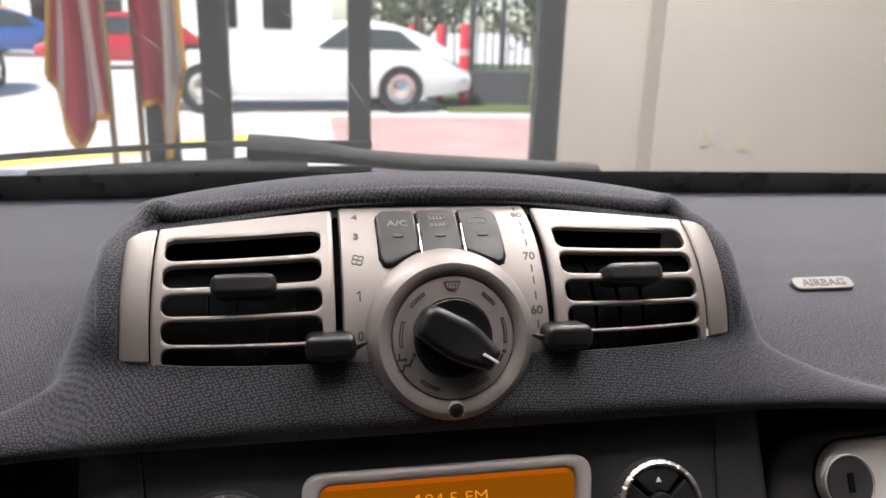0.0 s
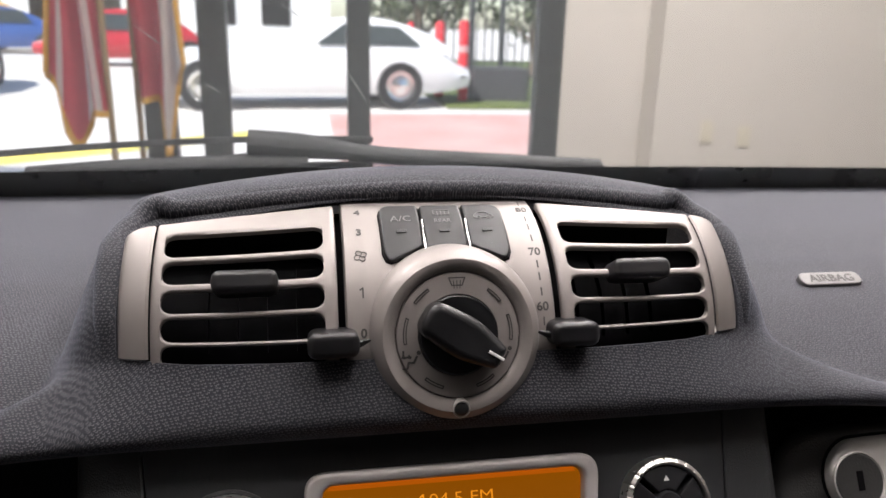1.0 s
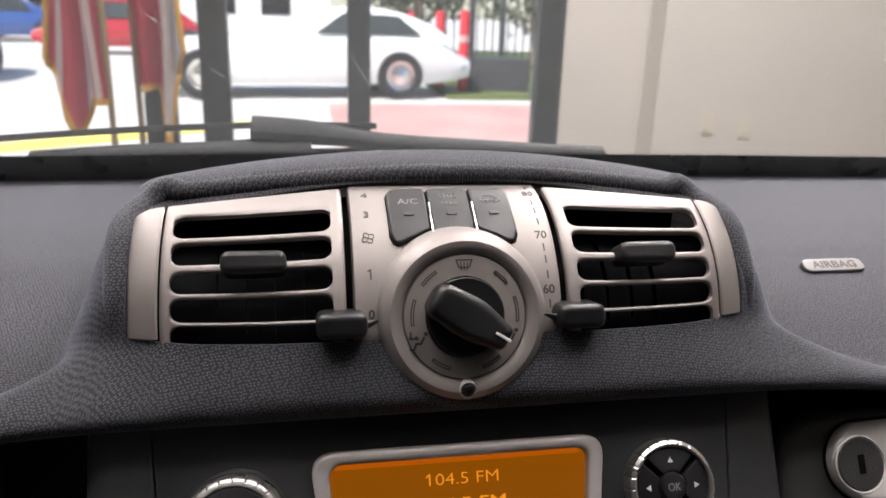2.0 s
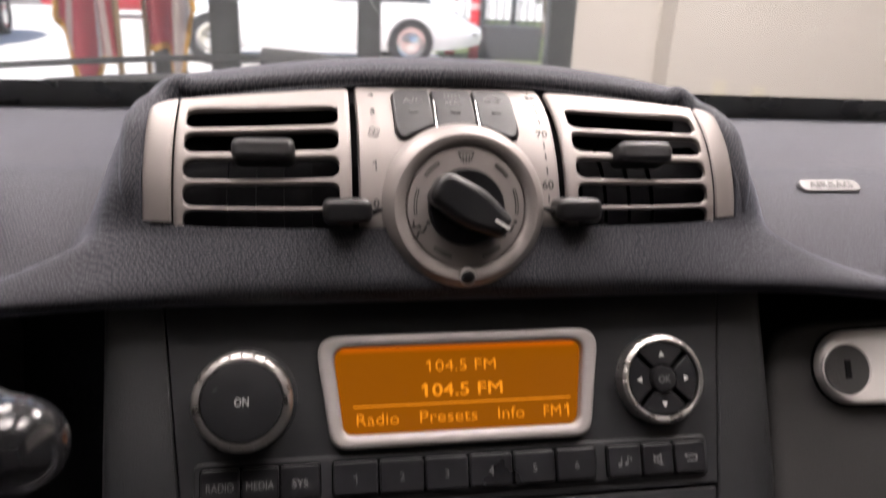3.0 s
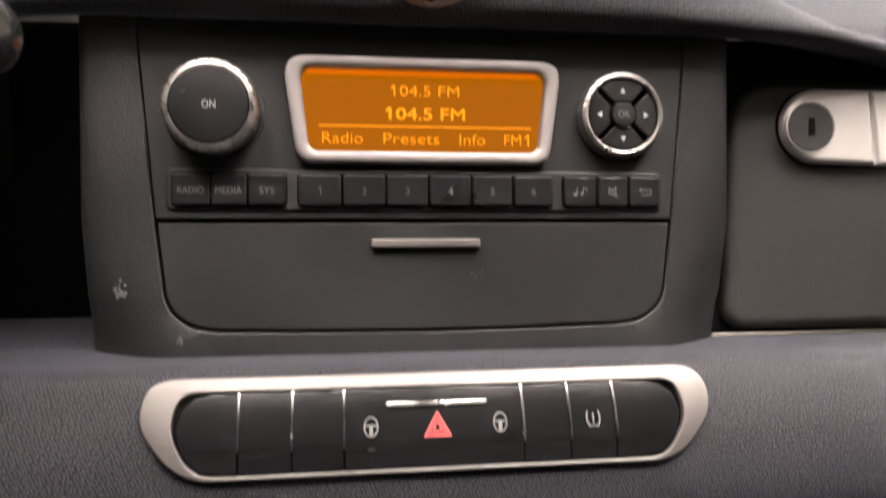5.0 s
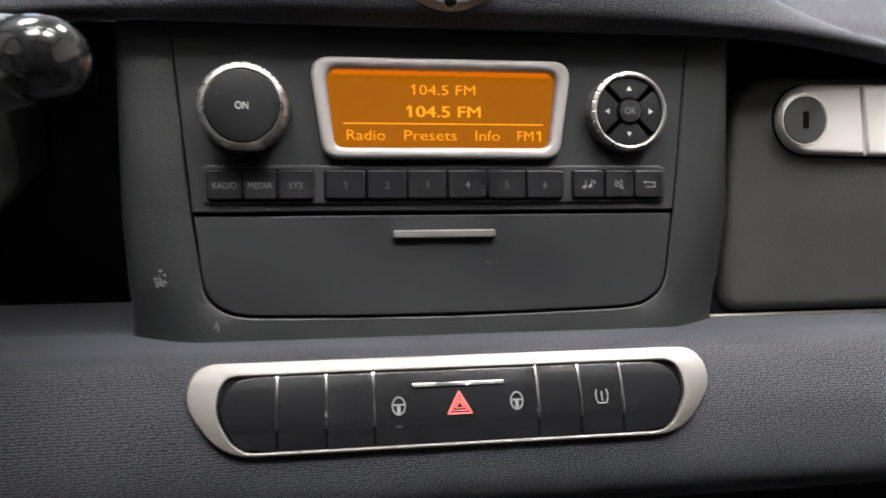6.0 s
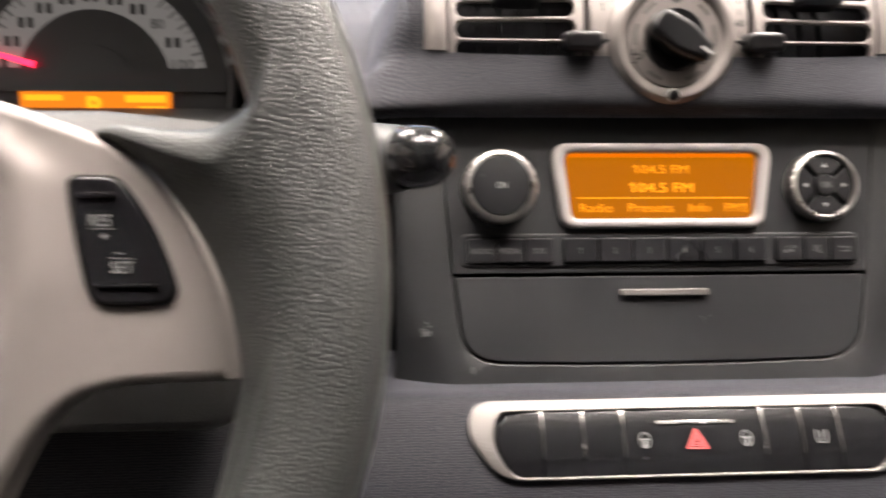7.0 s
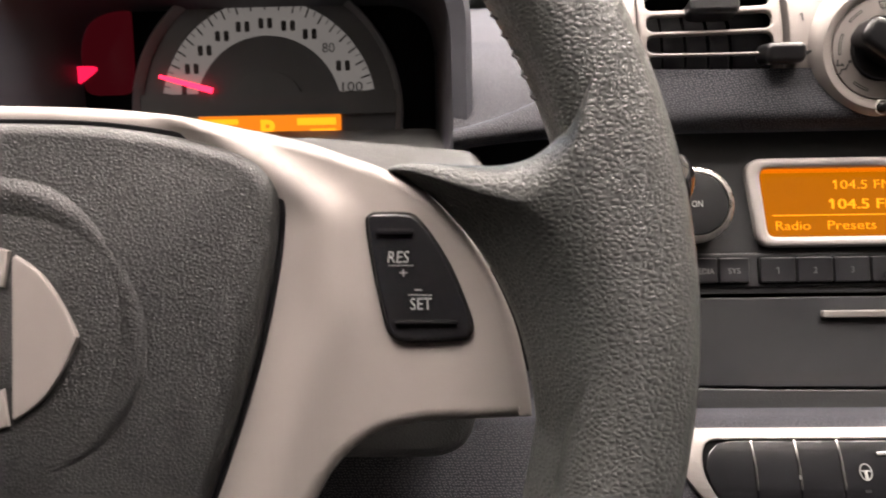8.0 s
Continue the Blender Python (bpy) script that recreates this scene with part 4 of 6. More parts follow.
knob = part("volume_ring", bm, RING, radio, "ribbed chrome knob ring")
bm = bmesh.new()
lathe(bm, mo, [(0.0158, 0.008), (0.0158, 0.0150), (0.0154, 0.0158), (0.0144, 0.0160), (0.006, 0.0160)], 64, cap1=True)
part("knob_face", bm, SOFT_BLACK, knob, "black knob face")
words("on_print", "ON", mo @ pose(0, 0, 0.0161), 0.0047, PRINT, knob, width=0.0054)
bm = bmesh.new()
stroke(bm, mo, [(-0.0108, 0.0045), (-0.0090, 0.0056)], 0.00018, 0.01620)
part("scratch", bm, PRINT_DIM, knob)

# five-way pad
mp = RADIO @ pose(0.0890, 0.0326, 0)
bm = bmesh.new()
lathe(bm, mp, [(0.0194, -0.001), (0.0194, 0.0050), (0.0189, 0.0068), (0.0174, 0.0077), (0.0164, 0.0074), (0.0161, 0.0040)], 288,
      wobble=lambda a, r, d: 1 - (0.025 * max(0.0, math.cos(a * 24)) ** 14 if d > 0.0035 and r > 0.0165 else 0.0))
part("pad_ring", bm, RING, radio, "chrome ring of the arrow pad")
bm = bmesh.new()
lathe(bm, mp, [(0.0165, 0.000), (0.0165, 0.001), (0.004, 0.001)], 48, cap1=True)
part("pad_base", bm, SHADE_BLACK, radio)
for q in range(4):
    mq = mp @ pose(0, 0, 0, 0, 0, 90 * q)
    bm = bmesh.new()
    out = arc(0, 0, 0.0160, 50, 130, 14) + list(reversed(arc(0, 0, 0.0062, 55, 125, 8)))
    slab(bm, mq, [Vector(p) for p in out], 0.0, 0.0066, 0.0007, 2)
    key = part("arrow_key", bm, SOFT_BLACK, radio)
    bm = bmesh.new()
    mark(bm, mq @ pose(0, 0.0108, 0.0066), [(-0.0013, -0.0010), (0.0013, -0.0010), (0, 0.0013)])
    part("arrow_print", bm, PRINT, key, smooth=False)
bm = bmesh.new()
lathe(bm, mp, [(0.0058, 0.0), (0.0058, 0.0070), (0.0052, 0.0080), (0.002, 0.0082)], 40, cap1=True)
ok_key = part("ok_key", bm, SOFT_BLACK, radio)
words("ok_print", "OK", mp @ pose(0, 0, 0.0082), 0.0046, PRINT_DIM, ok_key, width=0.0056)

# key row
bm = bmesh.new()
slab(bm, RADIO, rrect(-0.1098, -0.0108, 0.1098, 0.0074, 0.004, 5), -0.001, 0.0012, 0.0012, 4)
part("key_ledge", bm, CONSOLE, radio)
RADIO_KEYS = [(-0.1066, -0.0916, "RADIO"), (-0.0909, -0.0764, "MEDIA"), (-0.0757, -0.0602, "SYS"), (-0.0547, -0.0368, "1"), (-0.0358, -0.0178, "2"), (-0.0170, 0.0008, "3"),
        (0.0018, 0.0198, "4"), (0.0208, 0.0385, "5"), (0.0396, 0.0570, "6"), (0.0625, 0.0774, "note"), (0.0784, 0.0922, "mute"), (0.0932, 0.1076, "back")]
# near-black sheets under the keys stand for the shade in their gaps
for a, b in ((-0.1073, -0.0596), (-0.0554, 0.0577), (0.0618, 0.1083)):
    bm = bmesh.new()
    slab(bm, RADIO, rrect(a, -0.0090, b, 0.0055, 0.0022, 4), 0.0, 0.0014, 0.0002, 1)
    part("key_gap_shade", bm, SHADE_BLACK, radio)
for a, b, t in RADIO_KEYS:
    bm = bmesh.new()
    slab(bm, RADIO, rrect(a, -0.0082, b, 0.0048, 0.0014, 3), 0.0, 0.0034, 0.0006, 3)
    key = part("radio_key", bm, KEY_BLACK, radio)
    mk = RADIO @ pose((a + b) / 2, -0.0020, 0.0034)
    if t == "1":
        bm = bmesh.new()
        stroke(bm, mk, [(-0.0008, 0.0009), (0.0003, 0.0016), (0.0003, -0.0017)], 0.0004)
        part("key_print", bm, PRINT_DIM, key, smooth=False)
    elif len(t) == 1:
        words("key_print", t, mk, 0.0046, PRINT_DIM, key)
    elif t.isupper():
        words("key_print", t, mk, 0.0042, PRINT_DIM, key, width={"RADIO": 0.0106, "MEDIA": 0.0108, "SYS": 0.0062}[t])
    else:
        bm = bmesh.new()
        if t == "note":
            mark(bm, mk, arc(-0.0024, -0.0012, 0.0009, 0, 345, 8))
            stroke(bm, mk, [(-0.0016, -0.0012), (-0.0016, 0.0018)], 0.0004)
            mark(bm, mk, arc(0.0006, -0.0008, 0.0008, 0, 345, 8))
            stroke(bm, mk, [(0.0013, -0.0008), (0.0013, 0.0020), (0.0030, 0.0014), (0.0028, 0.0004)], 0.0004)
        elif t == "mute":
            stroke(bm, mk, [(-0.002, 0.0008), (-0.002, -0.0008), (-0.0006, -0.0008), (0.0012, -0.0022), (0.0012, 0.0022), (-0.0006, 0.0008)], 0.0004, closed=True)
            stroke(bm, mk, [(-0.0022, 0.0022), (0.0022, -0.0022)], 0.0004)
        else:
            stroke(bm, mk, [(-0.0028, 0.0010), (0.0028, 0.0010), (0.0028, -0.0012), (-0.0016, -0.0012)], 0.0005)
            mark(bm, mk, [(-0.0030, 0.0010), (-0.0018, 0.0002), (-0.0018, 0.0020)])
        part("key_symbol", bm, PRINT_DIM, key, smooth=False)

# drawer below the radio
drawer = thing("storage_drawer", (0, 0.245, 0.81), "closed flat black storage drawer with slim silver handle", "drawer")
half = [(0.1130, -0.0158), (0.1098, -0.0460)] + [tuple(spline([(0.1098, -0.046), (0.1062, -0.0535), (0.098, -0.0590), (0.088, -0.0610)], 3 * i / 7)) for i in range(1, 8)] + [(0.045, -0.0620), (0.0, -0.0624)]
pts = [Vector(p) for p in half] + [Vector((-p[0], p[1])) for p in reversed(half[:-1])]
bm = bmesh.new()
slab(bm, RADIO, pts, -0.008, 0.0002, 0.0008, 3)
part("drawer_front", bm, CONSOLE, drawer)
bm = bmesh.new()
slab(bm, RADIO, rrect(-0.0240, -0.0266, 0.0240, -0.0228, 0.0011, 3), -0.001, 0.0034, 0.0007, 3)
part("handle", bm, SILVER_DULL, drawer, "slim silver pull handle")
bm = bmesh.new()
for i in range(9):
    x, v = 0.018 + random.random() * 0.008, -0.041 + random.random() * 0.004
    stroke(bm, RADIO, [(x, v), (x + 0.0006 * random.random(), v - 0.0008 * random.random())], 0.00018, 0.00032)
part("scuff", bm, PRINT_DIM, drawer, smooth=False)
for cx, cv, r, n_ in ((-0.1287, -0.0435, 0.0028, 26), (-0.1045, -0.0655, 0.0014, 12)):
    bm = bmesh.new()
    for i in range(n_):
        a, q = random.random() * 6.28, r * math.sqrt(random.random())
        x, v = cx + q * math.cos(a), cv + q * math.sin(a) * 1.4
        mark(bm, RADIO @ pose(0, 0, console_back(x, v)), arc(x, v, 0.0003 + 0.0005 * random.random(), 0, 300, 5), 0.0003)
    part("scuff_mark", bm, surf("pale_scuff", (0.11, 0.11, 0.11), 0.7, var=0.3, vscale=300), console, "pale scuff on the trim", smooth=False)

# ---- switch strip on the bolster ----
strip = thing("switch_strip", (0, 0.19, 0.79), "silver-framed strip of gloss black dashboard switches", "switch panel")
S_TOP, S_LOW = 4.50, 6.74


def strip_place(x, v, out):
    """v runs from 0 at the strip's lower edge to 1 at its upper edge."""
    return lower_point(x, S_LOW + (S_TOP - S_LOW) * v, out)


def strip_pad(name, pts, lo, hi, mat, parent, bev=0.0008, label="", hole=None):
    bm = bmesh.new()
    scale = 0.0415
    flat = [Vector((p[0], p[1] * scale)) for p in pts]
    if hole:
        frame_slab(bm, Matrix.Identity(4), flat, [Vector((p[0], p[1] * scale)) for p in hole], lo, hi, bev, 3, d_in=lo)
    else:
        slab(bm, Matrix.Identity(4), flat, lo, hi, bev, 2)
    slice_up(bm, 0.0016)
    for v in bm.verts:
        v.co = strip_place(v.co.x, v.co.y / scale, v.co.z)
    return part(name, bm, mat, parent, label)


def lozenge(x0, x1, v0, v1, e, n=8):
    """A long outline with blunt rounded ends, rounder below than above."""
    sc = 0.0415
    mid = v0 + (v1 - v0) * 0.56
    ring_ = round_poly([(x0 + e, v0 * sc), (x1 - e, v0 * sc), (x1, mid * sc), (x1 - e * 0.42, v1 * sc), (x0 + e * 0.42, v1 * sc), (x0, mid * sc)],
                       [0.03, 0.03, 0.02, 0.018, 0.018, 0.02], n)
    return [(p.x, p.y / sc) for p in ring_]


strip_pad("strip_frame", lozenge(-0.1125, 0.1128, 0.085, 0.925, 0.0160), -0.004, 0.0028, SILVER_DULL, strip, 0.0006, hole=lozenge(-0.1000, 0.1000, 0.115, 0.745, 0.0085))
strip_pad("strip_base", lozenge(-0.1008, 0.1008, 0.105, 0.755, 0.0082), -0.004, 0.0003, SHADE_BLACK, strip, 0.0003)
SEPS = [-0.0753, -0.0556, -0.0363, 0.0330, 0.0517, 0.0705]
edges_ = [-0.0985] + SEPS + [0.0985]
for i, (a, b) in enumerate(zip(edges_, edges_[1:])):
    a2, b2 = a + 0.0002, b - 0.0002
    lo = 0.112
    pts = [(a2, lo), (b2, lo), (b2, 0.735), (a2, 0.735)]
    if i == 0:
        pts = [(a + 0.0055, 0.22), (a + 0.0095, 0.14), (b2, lo), (b2, 0.735), (a + 0.013, 0.735), (a + 0.0075, 0.705), (a + 0.0030, 0.61), (a + 0.0008, 0.48), (a + 0.0028, 0.32)]
    if i == 6:
        pts = [(a2, lo), (b - 0.0095, 0.14), (b - 0.0055, 0.22), (b - 0.0028, 0.32), (b - 0.0008, 0.48), (b - 0.0030, 0.61), (b - 0.0075, 0.705), (b - 0.013, 0.735), (a2, 0.735)]
    sw = strip_pad("switch", pts, -0.002, 0.0020, SATIN_BLACK, strip, 0.0006)
for x in SEPS:
    strip_pad("separator", [(x - 0.0005, 0.28), (x + 0.0005, 0.28), (x + 0.0005, 0.74), (x - 0.0005, 0.74)], -0.001, 0.0026, CHROME, strip, 0.0002)
strip_pad("hazard_trim", [(-0.0200, 0.580), (0.0185, 0.580), (0.0185, 0.612), (-0.0200, 0.612)], -0.001, 0.0030, CHROME, strip, 0.0002)


def strip_frame_at(x, v):
    p, q = strip_place(x, v, 0.0021), strip_place(x, v + 0.05, 0.0021)
    up = (q - p).normalized()
    n_ = Vector((1, 0, 0)).cross(up)
    return Matrix.Translation(p) @ Matrix((Vector((1, 0, 0)), up, n_)).transposed().to_4x4()


bm = bmesh.new()
mt = strip_frame_at(-0.0008, 0.425)
for r, w in ((0.0052, 0.0008), (0.0034, 0.0005), (0.0018, 0.0005)):
    stroke(bm, mt, [(0, r * 1.05), (-r * 0.95, -r * 0.65), (r * 0.95, -r * 0.65)], w, closed=True)
part("hazard_triangle", bm, RED_PRINT, strip, "red warning triangle print", smooth=False)
for x in (-0.0262, 0.0237):
    bm = bmesh.new()
    mt = strip_frame_at(x, 0.44)
    stroke(bm, mt, [(p[0] * 0.72, p[1]) for p in arc(0, 0, 0.0036, 0, 360, 14)], 0.0006)
    stroke(bm, mt, [(-0.0024, 0.0004), (0.0024, 0.0004)], 0.0007)
    stroke(bm, mt, [(0, 0.0004), (0, -0.0026)], 0.0014)
    part("lock_symbol", bm, PRINT_DIM, strip, smooth=False)
bm = bmesh.new()
mt = strip_frame_at(0.0612, 0.44)
stroke(bm, mt, [(-0.0022, 0.0030), (-0.0026, 0.0012), (-0.0026, -0.0008), (-0.0018, -0.0028), (0.0018, -0.0028), (0.0026, -0.0008), (0.0026, 0.0012), (0.0022, 0.0030)], 0.0006)
stroke(bm, mt, [(0, 0.0020), (0, -0.0004)], 0.0007)
stroke(bm, mt, [(0, -0.0012), (0, -0.0016)], 0.0007)
part("tyre_symbol", bm, PRINT_DIM, strip, smooth=False)
bm = bmesh.new()
mark(bm, strip_frame_at(-0.0262, 0.27), rrect(-0.0013, -0.0006, 0.0013, 0.0006, 0.0002, 1))
part("indicator", bm, GRAINED, strip, smooth=False)

# ---- glove box ----
GLOVE = plane_frame((0.197, 0.2945, 0.879), 29)
glove = thing("glove_box", (0.4, 0.27, 0.78), "closed black glove box door with silver lock handle", "glove box")
bm = bmesh.new()
slab(bm, GLOVE, round_poly([(-0.0475, -0.1010), (0.36, -0.1010), (0.36, 0.0290), (-0.0385, 0.0255)], [0.013, 0.014, 0.016, 0.030], 10), -0.012, 0.0, 0.0065, 7)
part("door", bm, DOOR_PLASTIC, glove)
# near-black backing stands for the shaded gap round the door
boxed("surround", (-0.052, -0.112, -0.02), (0.38, 0.045, -0.006), SHADE_BLACK, glove, m=GLOVE)
out = [Vector(p) for p in arc(0.0015, 0.0, 0.0182, 90, 270, 18)] + [Vector(p) for p in ((0.028, -0.0190), (0.058, -0.0195), (0.058, 0.0195), (0.028, 0.0190))]
# raised near-black outline stands for shade round the lock bezel
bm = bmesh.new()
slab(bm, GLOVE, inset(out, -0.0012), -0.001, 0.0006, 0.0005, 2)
part("lock_shade_outline", bm, SHADE_BLACK, glove)
bm = bmesh.new()
left_part = [Vector(p) for p in arc(0.0015, 0.0, 0.0182, 90, 270, 18)] + [Vector((0.0325, -0.0190)), Vector((0.0300, 0.0188))]
slab(bm, GLOVE, left_part, 0.0, 0.0065, 0.0028, 5)
lock = part("lock_bezel", bm, LIT_SILVER, glove, "satin silver lock bezel")
bm = bmesh.new()
slab(bm, GLOVE, [Vector((0.0335, -0.0190)), Vector((0.066, -0.0192)), Vector((0.066, 0.0192)), Vector((0.0310, 0.0188))], 0.0, 0.0060, 0.0025, 5)
part("pull_handle", bm, LIT_SILVER, glove, "satin silver pull handle")
bm = bmesh.new()
lathe(bm, GLOVE @ pose(-0.0030, -0.001, 0.0058), [(0.0134, -0.004), (0.0134, 0.0010), (0.0128, 0.0014), (0.0120, 0.0002)], 48)
part("lock_rim", bm, LIT_SILVER, lock)
bm = bmesh.new()
lathe(bm, GLOVE @ pose(-0.0030, -0.001, 0.0062), [(0.0122, -0.003), (0.0122, 0.0004), (0.0116, 0.0010), (0.004, 0.0010)], 40, cap1=True)
part("lock_cylinder", bm, DOOR_PLASTIC, lock)
boxed("keyhole", (-0.0046, -0.0052, 0.0066), (-0.0014, 0.0036, 0.0076), SHADE_BLACK, lock, m=GLOVE)

# pale strip painted in for light caught along the door's lower edge
lip_path = [lower_point(0.1452 + 0.01 * i, 1.72 + 0.16 * math.exp(-i / 4), 0.0006) for i in range(60)]
bm = bmesh.new()
sweep(bm, lip_path, circle2(0.0009, 0.0012, 8))
part("lip_highlight", bm, surf("pale_edge_highlight", (0.30, 0.28, 0.25), 0.45, var=0.1), glove, "thin pale strip standing for a highlight on the lower edge")

# ---- steering wheel ----
WHEEL = plane_frame((-0.339, 0.092, 0.93), 26)
wheel = thing("steering_wheel", (-0.339, 0.11, 0.80), "black leather steering wheel with silver spokes and airbag pad", "steering wheel")
RIM_R, RIM_W, RIM_D = 0.1785, 0.0155, 0.008
bm = bmesh.new()
first = prev = None
for k in range(216):
    ca, sa = math.cos(2 * math.pi * k / 216), math.sin(2 * math.pi * k / 216)
    wide = RIM_W + 0.0020 * smoothstep(0.30, 0.10, sa) * smoothstep(-0.95, -0.7, sa)
    cur = []
    for i in range(28):
        t = 2 * math.pi * i / 28
        r = RIM_R + (RIM_W if math.cos(t) > 0 else wide) * math.cos(t)
        cur.append(bm.verts.new(WHEEL @ Vector((r * ca, r * sa, RIM_D + 0.0165 * math.sin(t)))))
    if prev:
        bridge(bm, prev, cur)
    first = first or cur
    prev = cur
bridge(bm, prev, first)
rim = part("rim", bm, LEATHER, wheel, "pebbled black leather rim")
# leather web between the silver trim and the rim, thicker towards the rim
TRIM_EDGE = [(0.1120, 0.0412), (0.1168, 0.0388), (0.1256, 0.0322), (0.1331, 0.0238), (0.1398, 0.0140), (0.1444, 0.0050), (0.1478, -0.0040), (0.1499, -0.0128), (0.1514, -0.0215), (0.1521, -0.0291)]
TOP_EDGE = [(0.1120, 0.0412), (0.1170, 0.0420), (0.1230, 0.0412), (0.1300, 0.0398), (0.1370, 0.0388), (0.1425, 0.0391), (0.1475, 0.0410), (0.1515, 0.0450), (0.1545, 0.0510), (0.1575, 0.0585)]
for s in (1, -1):
    bm = bmesh.new()
    rows_ = []
    top = smooth_line(TOP_EDGE, 31)
    side = smooth_line(TRIM_EDGE, 37)
    for i in range(-14, 71):
        u, low = min(1.0, max(0, i) / 36), max(0, i - 36) / 34
        e = side[min(36, max(0, i))]
        if low:
            turn = radians(-10.83 - 33.0 * low)
            e = Vector((math.cos(turn), math.sin(turn))) * (0.15486 + 0.0075 * smoothstep(0.0, 1.0, low))
        ang = radians(20.4 - 34.4 * u - 32.0 * low)
        t_ = Vector((0.1770 * math.cos(ang), 0.1770 * math.sin(ang)))
        row = []
        for j in range(31):
            v = j / 30
            rr = 0.0115 * min(1.0, 0.05 + v * 1.6) * smoothstep(1.0, 0.8, v)
            q = e.lerp(t_, v) + (top[j] - side[0].lerp(Vector((0.1575, 0.0585)), v)) * (1 - u) ** 2.5 - Vector((0, rr * (1 - u)))
            z = 0.0008 + 0.0072 * low + (0.0240 - 0.0075 * low) * math.sin(math.pi / 2 * v) ** 1.1 - 0.0014 * max(0.0, 1 - v / 0.04) ** 2
            if i < 0:
                a = math.pi / 2 * min(12, -i) / 12
                q = q + Vector((0, rr * math.sin(a)))
                z -= rr * (1 - math.cos(a)) + (0.008 * (-i - 12) if i < -12 else 0.0)
            row.append(bm.verts.new(WHEEL @ Vector((s * q.x, q.y, z))))
        rows_.append(row)
    for p, q in zip(rows_, rows_[1:]):
        bridge(bm, p, q, closed=False)
    part("spoke_leather", bm, LEATHER, rim, "leather covered spoke root", sharp=80)
bm = bmesh.new()
for i in range(34):
    a = 21 + i * 2.1
    for s in (1, -1):
        c = Vector((s * 0.1628 * math.cos(radians(a)), 0.1628 * math.sin(radians(a)), RIM_D + 0.0015))
        t = Vector((-s * math.sin(radians(a)), math.cos(radians(a)), 0))
        p = [WHEEL @ (c - t * 0.0016 + Vector((0, 0, 0.0012))), WHEEL @ (c + Vector((-s * 0.0008, 0, 0.0002))), WHEEL @ (c + t * 0.0016 + Vector((0, 0, -0.0010)))]
        sweep(bm, p, circle2(0.0004, n=5))
part("stitch", bm, SOFT_BLACK, rim, "row of black stitches", kind="stuff")

RIGHT = [(0.0, 0.0612), (0.030, 0.0598), (0.0514, 0.0571), (0.0835, 0.0505), (0.0994, 0.0455), (0.1160, 0.0390), (0.1250, 0.0322), (0.1325, 0.0238), (0.1392, 0.0140), (0.1438, 0.0050),
         (0.1472, -0.0040), (0.1493, -0.0128), (0.1508, -0.0215), (0.1515, -0.0291), (0.1268, -0.0290), (0.1143, -0.0305), (0.1070, -0.0330), (0.1010, -0.0372), (0.0960, -0.0425), (0.0910, -0.0500),
         (0.0830, -0.0660), (0.0700, -0.0960), (0.0600, -0.1250), (0.0540, -0.1560)]
CORNER = RIGHT.index((0.1515, -0.0291))
half = smooth_line(RIGHT[:CORNER + 1], 60) + smooth_line(RIGHT[CORNER:], 48)[1:]
pts = half + [Vector((-p[0], p[1])) for p in reversed(half[1:])]


def plate_bend(x, y):
    """The spoke trim has a soft ridge beside the pad and falls off towards the rim."""
    x = abs(x)
    edge = 0.082 + (0.30 * y if y < 0 else 0.0) - max(0.0, y - 0.03) * 1.5
    e = x - edge
    return 0.0028 * math.exp(-((e - 0.013) / 0.007) ** 2) - 0.0030 * max(0.0, (e - 0.052) / 0.02) ** 2


bm = bmesh.new()
slab(bm, Matrix.Identity(4), pts, -0.014, 0.0016, 0.0036, 5)
slice_up(bm, 0.004)
slice_up(bm, 0.0025, 0)
for v in bm.verts:
    v.co = WHEEL @ (v.co + Vector((0, 0, plate_bend(v.co.x, v.co.y) if v.co.z > -0.01 else 0.0)))
spoke = part("spoke_plate", bm, SILVER, wheel, "satin silver spoke trim", sharp=60)
HUB = [(0.0, 0.0552), (0.020, 0.0546), (0.0353, 0.0534), (0.0520, 0.0508), (0.0643, 0.0478), (0.0745, 0.0440), (0.0800, 0.0385), (0.0820, 0.0320), (0.0818, 0.0240), (0.0806, 0.0145),
       (0.0780, 0.0010), (0.0748, -0.0122), (0.0690, -0.0310), (0.0622, -0.0500), (0.0520, -0.0760), (0.0400, -0.1000), (0.0280, -0.1100), (0.0, -0.1140)]
half = smooth_line(HUB, 70)
pts = half + [Vector((-p[0], p[1])) for p in reversed(half[1:-1])]
# near-black sheet draws the shaded gap round the pad
bm = bmesh.new()
slab(bm, WHEEL, inset(pts, -0.0016), -0.002, 0.0024, 0.0003, 1)
part("pad_gap_shade", bm, SHADE_BLACK, wheel)
bm = bmesh.new()
slab(bm, WHEEL, pts, -0.004, 0.0075, 0.0050, 8, dome=0.006)
hub = part("airbag_pad", bm, PAD, wheel, "grained black airbag pad", sharp=70)
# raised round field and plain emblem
EMB = WHEEL @ pose(0.0065, -0.0038, 0.0128)
bm = bmesh.new()
lathe(bm, EMB, [(0.0430, -0.0028), (0.0405, -0.0012), (0.0385, -0.0006), (0.0350, -0.0014), (0.0300, -0.0018)], 72, cap1=True)
part("round_field", bm, PAD, hub)
bm = bmesh.new()
arrow = smooth_line([(0.0080, -0.0215), (0.0150, -0.0165), (0.0205, -0.0088), (0.0247, 0.0)], 14) + smooth_line([(0.0247, 0.0), (0.0205, 0.0090), (0.0150, 0.0168), (0.0080, 0.0218)], 14)[1:]
